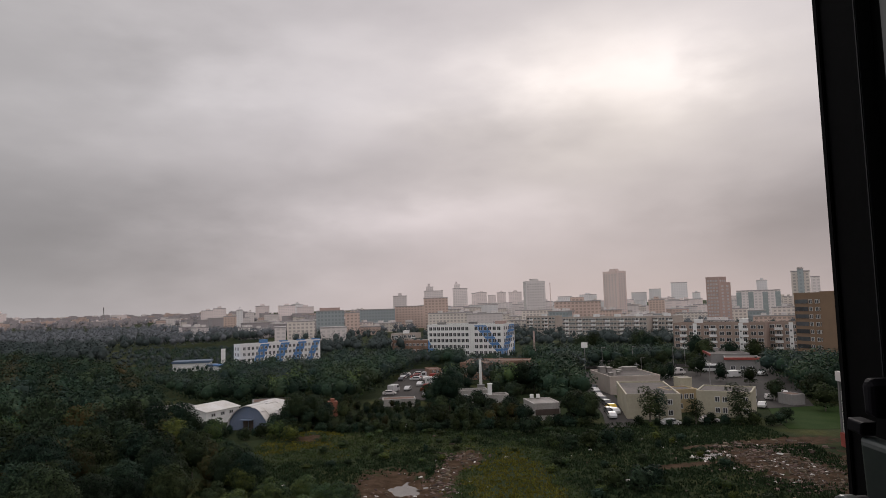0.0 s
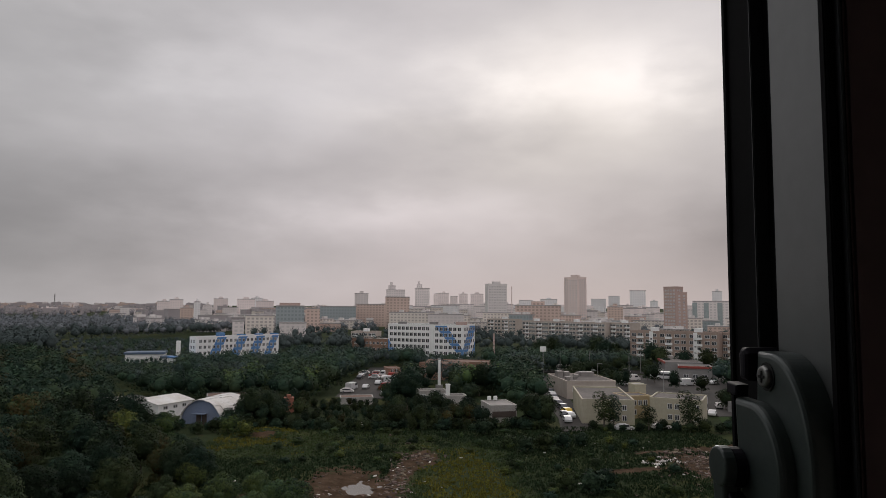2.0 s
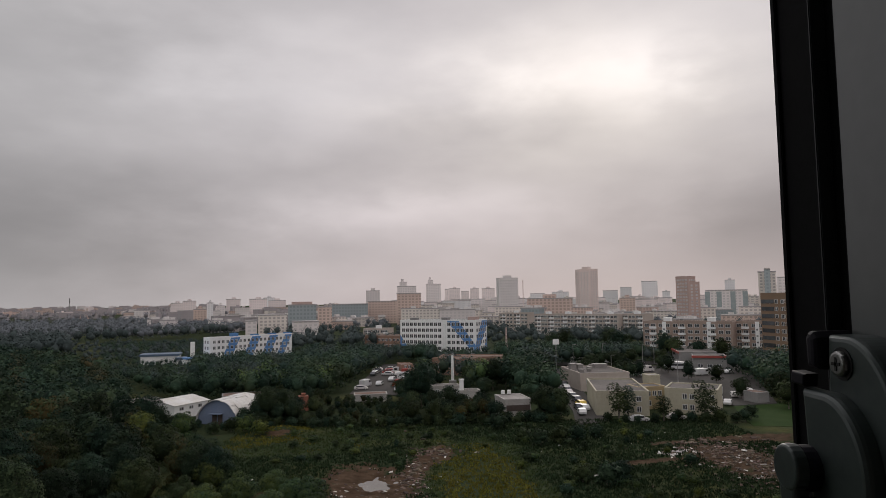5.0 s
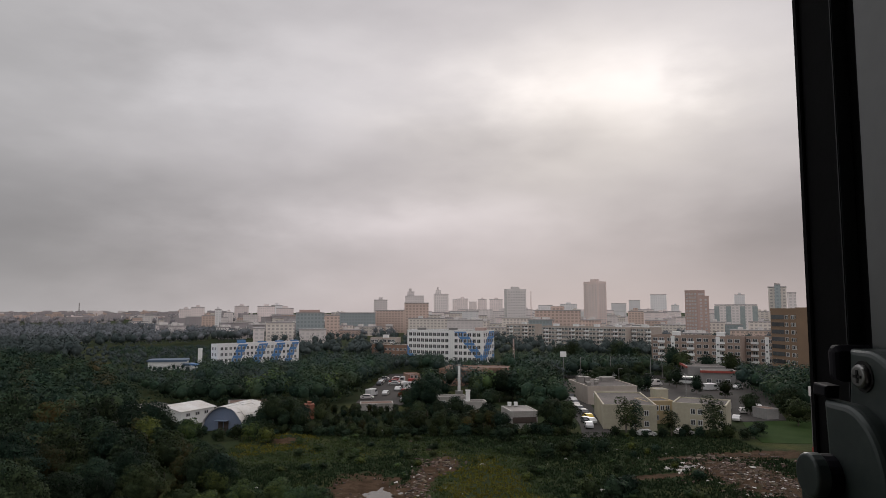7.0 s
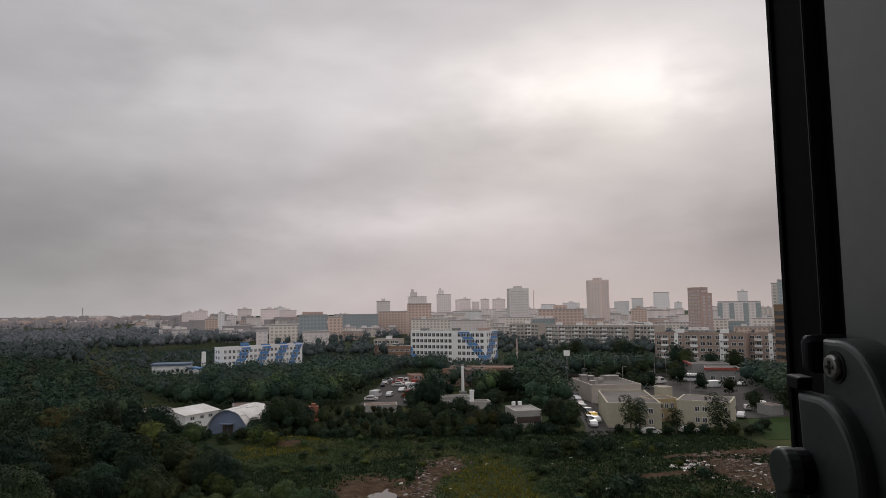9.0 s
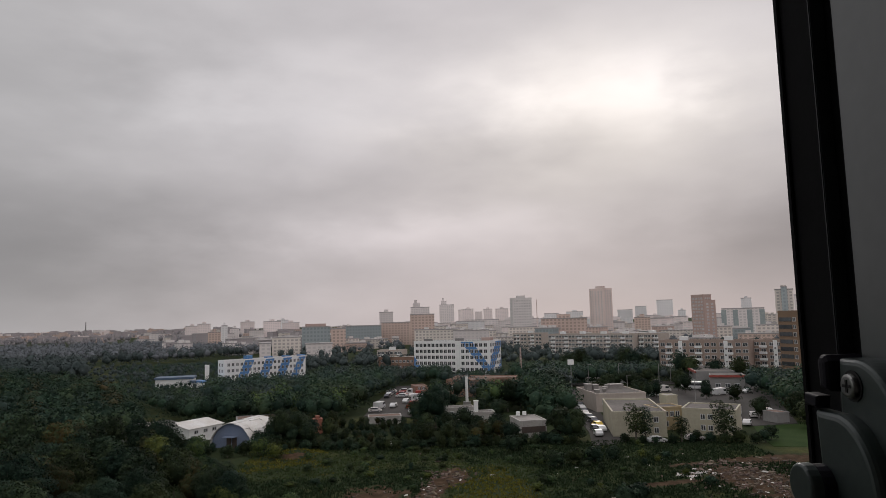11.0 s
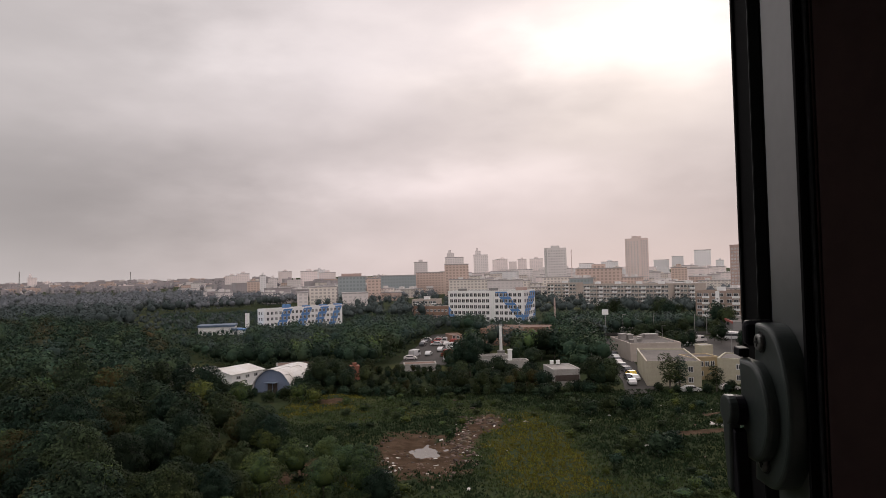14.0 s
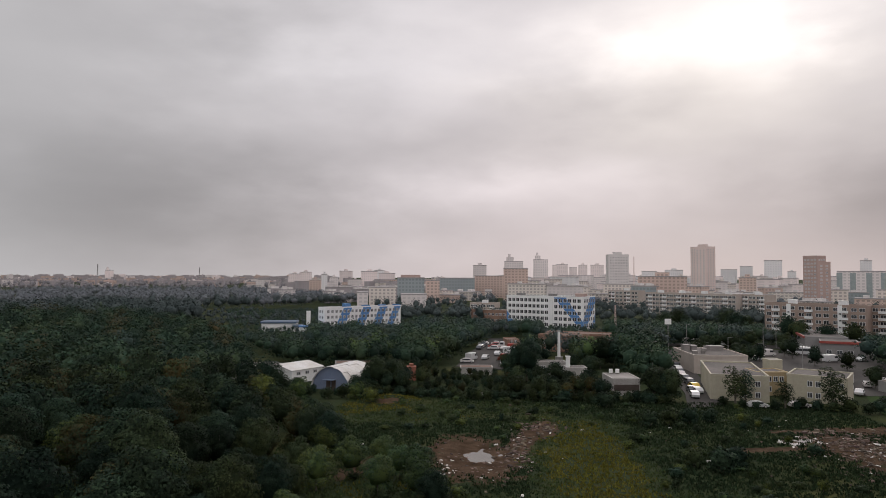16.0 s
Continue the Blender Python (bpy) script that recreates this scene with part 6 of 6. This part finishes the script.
# squeezed-out sealing foam along the post
frg = random.Random(9)
bm = bmesh.new()
for i in range(90):
    z = -0.25 + 0.5 * i / 90 + frg.uniform(-.003, .003)
    s = frg.uniform(0.0006, 0.0022) * (1.5 if 0.01 < z < 0.045 else 0.8)
    bmesh.ops.create_icosphere(bm, subdivisions=1, radius=s, matrix=Matrix.Translation((0.1789 + frg.uniform(0, .0008), 0.205, z)) @ Matrix.Diagonal((0.8, 1, 1.9, 1)))
part("sealing_foam", bm, "foam", glazing, "crumbly yellowish sealing foam")
bar("pane_edge", 0.1796, 0.1808, 0.2055, 0.2085, zb, -0.03, "scale_white", glazing, "pale pane edge", 0.0003)


def crescent_lock(P, parent_name, label, drop=0.0, metal="lock_grey"):
    """A crescent latch. P maps (along, up, out) from its screw to the world; the handle is on the far side."""
    root = thing(parent_name, label, "latch", None)
    root.location = P(0, 0, 0)
    inv = root.location.copy()

    def plate(outline, w0, w1, name, mat, lab="", bev=0.0012):
        bm = bmesh.new()
        a, b = [bm.verts.new(P(u, v, w0) - inv) for u, v in outline], [bm.verts.new(P(u, v, w1) - inv) for u, v in outline]
        bm.faces.new(a[::-1])
        top = bm.faces.new(b)
        for i in range(len(outline)):
            j = (i + 1) % len(outline)
            bm.faces.new((a[i], a[j], b[j], b[i]))
        bmesh.ops.recalc_face_normals(bm, faces=bm.faces)
        if bev:
            bmesh.ops.bevel(bm, geom=list(top.edges), offset=bev, segments=3, affect="EDGES", profile=0.5)
        ob = part(name, bm, mat, root, lab)
        for p in ob.data.polygons:
            p.use_smooth = False
        return ob

    arc = [(-0.001 - 0.0200 * math.sin(math.pi * k / 44), -0.0245 + 0.0315 * math.cos(math.pi * k / 44)) for k in range(45)]
    plate([(0.0062, 0.0070)] + arc + [(0.0105, -0.056)], -0.0042, 0.0040, "base_plate", metal, "", 0.0016)
    arc2 = [(0.003 - 0.0165 * math.sin(math.pi * k / 40), -0.0270 + 0.0195 * math.cos(math.pi * k / 40)) for k in range(41)]
    plate([(0.0120, -0.0075)] + arc2[1:] + [(0.0095, -0.0465)], 0.0041, 0.0085, "crescent", metal, "grey cast crescent cover", 0.0018)
    plate([(0.0100, -0.0035), (0.0165, -0.0032), (0.0170, -0.0066), (0.0108, -0.0070)], 0.0045, 0.0084, "hook_tip", "black_plastic", "dark hook tip", 0.0006)
    plate([(0.0074, 0.0062), (0.0090, 0.0078), (0.0112, 0.0078), (0.0126, 0.0062), (0.0122, -0.0020), (0.0076, -0.0022)], -0.0042, 0.0066, "keeper", "black_plastic", "dark rounded keeper tab", 0.0018)
    knob = [(0.0090 + 0.0060 * math.cos(a * math.pi / 10), -0.0215 + drop + 0.0060 * math.sin(a * math.pi / 10)) for a in range(20)]
    plate(knob, 0.0086, 0.0120, "pivot", "black_plastic", "dark pivot collar", 0.0004)
    plate([(u + 0.0002, v + 0.0003) for u, v in knob], 0.0121, 0.0155, "knob", metal, "", 0.0008)
    plate([(0.0060, -0.0255 + drop), (0.0140, -0.0245 + drop), (0.0108, -0.0520 + drop), (0.0066, -0.0535 + drop)], 0.0110, 0.0150, "lever", metal, "slim lever handle", 0.0010)
    plate([(0.0034, -0.0290 + drop), (0.0060, -0.0280 + drop), (0.0066, -0.0540 + drop), (0.0015, -0.0560 + drop), (0.0014, -0.0500 + drop)], 0.0095, 0.0140, "lever_back", "black_plastic", "dark back of the lever", 0.0006)
    # recess and slots are raised black pieces, their shade in the colour
    for v in (0.0, -0.0465):
        ring = [(0.0042 * math.cos(a * math.pi / 8), v + 0.0042 * math.sin(a * math.pi / 8)) for a in range(16)]
        plate(ring, 0.0041, 0.0043, "screw_recess", "ink", "black disc in place of a screw recess", 0)
        head = [(0.0033 * math.cos(a * math.pi / 8), v + 0.0033 * math.sin(a * math.pi / 8)) for a in range(16)]
        plate(head, 0.0044, 0.0058, "screw", "screw_steel", "shiny screw head", 0.0008)
        for u0, u1, v0, v1 in ((-0.0017, 0.0017, -0.0004, 0.0004), (-0.0004, 0.0004, -0.0017, 0.0017)):
            plate([(u0, v + v0), (u1, v + v0), (u1, v + v1), (u0, v + v1)], 0.00581, 0.0060, "screw_slot", "ink", "", 0)
    return root


crescent_lock(lambda u, v, w: Vector((0.1205 - w, 0.1811 + u, EYE - 0.0184 + v)), "window_latch", "grey cast crescent latch on the metal edge of the post", -0.0064)

sash = thing("window_sash", "bare metal window sash stile with a crescent latch", "window frame", pose(0, 0, EYE), kind="structure")
bar("stile", -0.306, -0.2625, 0.1585, 0.1612, zb, zt, "pale_stile", sash, "bare aluminium stile", 0.0015)
bar("gasket", -0.2900, -0.2700, 0.1613, 0.1660, zb, zt, "black_seal", sash, "black glazing gasket", 0)
bar("outer_post", -0.375, -0.3085, 0.1640, 0.1850, zb, zt, "black_seal", sash, "dark outer frame", 0.001)
crescent_lock(lambda u, v, w: Vector((-0.2585 + (u + 0.004 if w > 0.0086 else min(u, u * 0.5)), 0.1584 - w, EYE - 0.0200 + v)), "window_latch", "grey cast crescent latch on a metal sash stile", 0.0, "lock_pale")
bar("top_rail", -0.306, 0.124, 0.1670, 0.195, zt - 0.05, zt, "bare_aluminium", sash, "", 0.001)
bar("bottom_rail", -0.306, 0.124, 0.1670, 0.195, zb, zb + 0.05, "bare_aluminium", sash, "", 0.001)
for n_, x0, x1, y_ in (("window_pane", 0.1800, 1.85, 0.189), ("window_pane", XL, -0.376, 0.189)):
    bm = bmesh.new()
    box(bm, x0, x1, y_, y_ + 0.004, Z0 + 0.05, Z1 - 0.05)
    g = tagged(part(n_, bm, "clear_pane"), "clear window pane with a little dust", "window pane", kind="structure")
    g.visible_shadow = False


def ragged(name, x0, x1, z0, z1, y, fold, mat, label, seed):
    """A limp cloth sheet in soft folds, with loose threads along its torn lower edge."""
    r = random.Random(seed)
    bm = bmesh.new()
    n, rows = 160, 8
    grid = []
    for j in range(rows + 1):
        f = (j / rows) ** 2
        line = []
        for i in range(n + 1):
            x = x0 + (x1 - x0) * i / n
            z = z0 + (z1 - z0) * f
            if j == 0:
                z += r.uniform(0, 0.0009) + 0.0004 * math.sin(x * 260 + seed) + 0.0004 * math.sin(x * 610)
            line.append(bm.verts.new((x, y + fold * math.sin(x * 150 + seed) * (1 - 0.6 * f) + 0.4 * fold * math.sin(x * 420), z)))
        grid.append(line)
    for j in range(rows):
        for i in range(n):
            bm.faces.new((grid[j][i], grid[j][i + 1], grid[j + 1][i + 1], grid[j + 1][i])).smooth = True
    for _ in range(1500):
        v = r.choice(grid[0]).co if _ % 6 else r.choice([g[0] for g in grid[:6]]).co
        a = r.uniform(-2.6, -0.5)
        ln, w = r.uniform(0.0004, 0.0013), r.uniform(0.0001, 0.00025)
        p = Vector((v.x + r.uniform(-.0015, .0015), v.y + r.uniform(-.001, .001), v.z + r.uniform(0, .0012)))
        d = Vector((math.cos(a), r.uniform(-.3, .3), math.sin(a)))
        q = Vector((-math.sin(a), 0, math.cos(a))) * w
        bm.faces.new([bm.verts.new(c) for c in (p - q, p + q, p + d * ln)])
    return tagged(part(name, bm, mat), label, "cloth", kind="structure")


ragged("hanging_cloth", 0.1885, 0.62, EYE + 0.0838, EYE + 1.0, 0.1520, 0.0012, "blue_rag", "dark blue hanging cloth with a frayed edge", 2)
ragged("frayed_strip", -0.420, -0.270, EYE + 0.1335, EYE + 0.2, 0.2030, 0.001, "grey_rag", "grey frayed sealing strip along the head of the window", 4)


# ---- the thermometer outside the pane ----
def thermometer():
    tx, ty = 0.2266, 0.2369
    root = thing("window_thermometer", "black-capped glass window thermometer with a printed scale", "thermometer", pose(tx, ty, EYE))
    bm = bmesh.new()
    cyl(bm, 0, 0, 0.0037, 0.0402, 0.0117, 0.0117, 40)
    bmesh.ops.bevel(bm, geom=[e for e in bm.edges if abs(e.verts[0].co.z - e.verts[1].co.z) < 1e-6], offset=0.0008, segments=2, affect="EDGES")
    part("cap", bm, "black_plastic", root, "black plastic cap")
    bm = bmesh.new()
    prism(bm, [(-0.046, -0.024), (-0.008, -0.006), (-0.006, 0.006), (-0.046, -0.014)], 0.0042, 0.0142)
    for v in bm.verts:
        if v.co.x > -0.02 and v.co.z > 0.01:
            v.co.z = 0.0186
        if v.co.x > -0.02 and v.co.z < 0.01:
            v.co.z = 0.0039
    part("bracket_arm", bm, "black_plastic", root, "black bracket arm")
    bm = bmesh.new()
    n = 32
    for k in range(n):
        a0, a1 = 2 * math.pi * k / n, 2 * math.pi * (k + 1) / n
        bm.faces.new([bm.verts.new((0.0087 * math.cos(a), 0.0087 * math.sin(a), z)) for a, z in ((a0, -0.145), (a1, -0.145), (a1, 0.0034), (a0, 0.0034))])
    part("glass_tube", bm, "tube_glass", root, "clear glass tube")
    bar("scale_plate", -0.0070, 0.0076, 0.0012, 0.0022, -0.143, 0.003, "scale_white", root, "milky scale plate", 0)
    bar("capillary", -0.00045, 0.00045, 0.0001, 0.0007, -0.140, -0.0493, "red_spirit", root, "dark red spirit column", 0)
    for i in range(13):
        deg = 50 - 10 * i
        z = -0.0106 - 0.01128 * i
        for ch, x in ((str(abs(deg) // 10), -0.0045), ("0", 0.0045)):
            cu = bpy.data.curves.new("digit", "FONT")
            cu.body, cu.size, cu.align_x, cu.align_y = ch, 0.0052, "CENTER", "CENTER"
            cu.extrude, cu.offset = 0.00004, 0.00016
            tmp = bpy.data.objects.new("digit", cu)
            scene.collection.objects.link(tmp)
            dg = bpy.context.evaluated_depsgraph_get()
            me = bpy.data.meshes.new_from_object(tmp.evaluated_get(dg))
            bpy.data.objects.remove(tmp)
            me.materials.clear()
            me.materials.append(M["print"])
            ob = new("scale_digit", me)
            ob.parent = root
            ob.matrix_basis = pose(x, 0.00105, z, 90)
        bm = bmesh.new()
        for k in range(5):
            w = 0.0030 if k == 0 else 0.0024
            zz = z - 0.0024 - k * 0.01128 / 5
            box(bm, -w, w, 0.0006, 0.00078, zz, zz + 0.00022)
        part("scale_ticks", bm, "print", root)


thermometer()
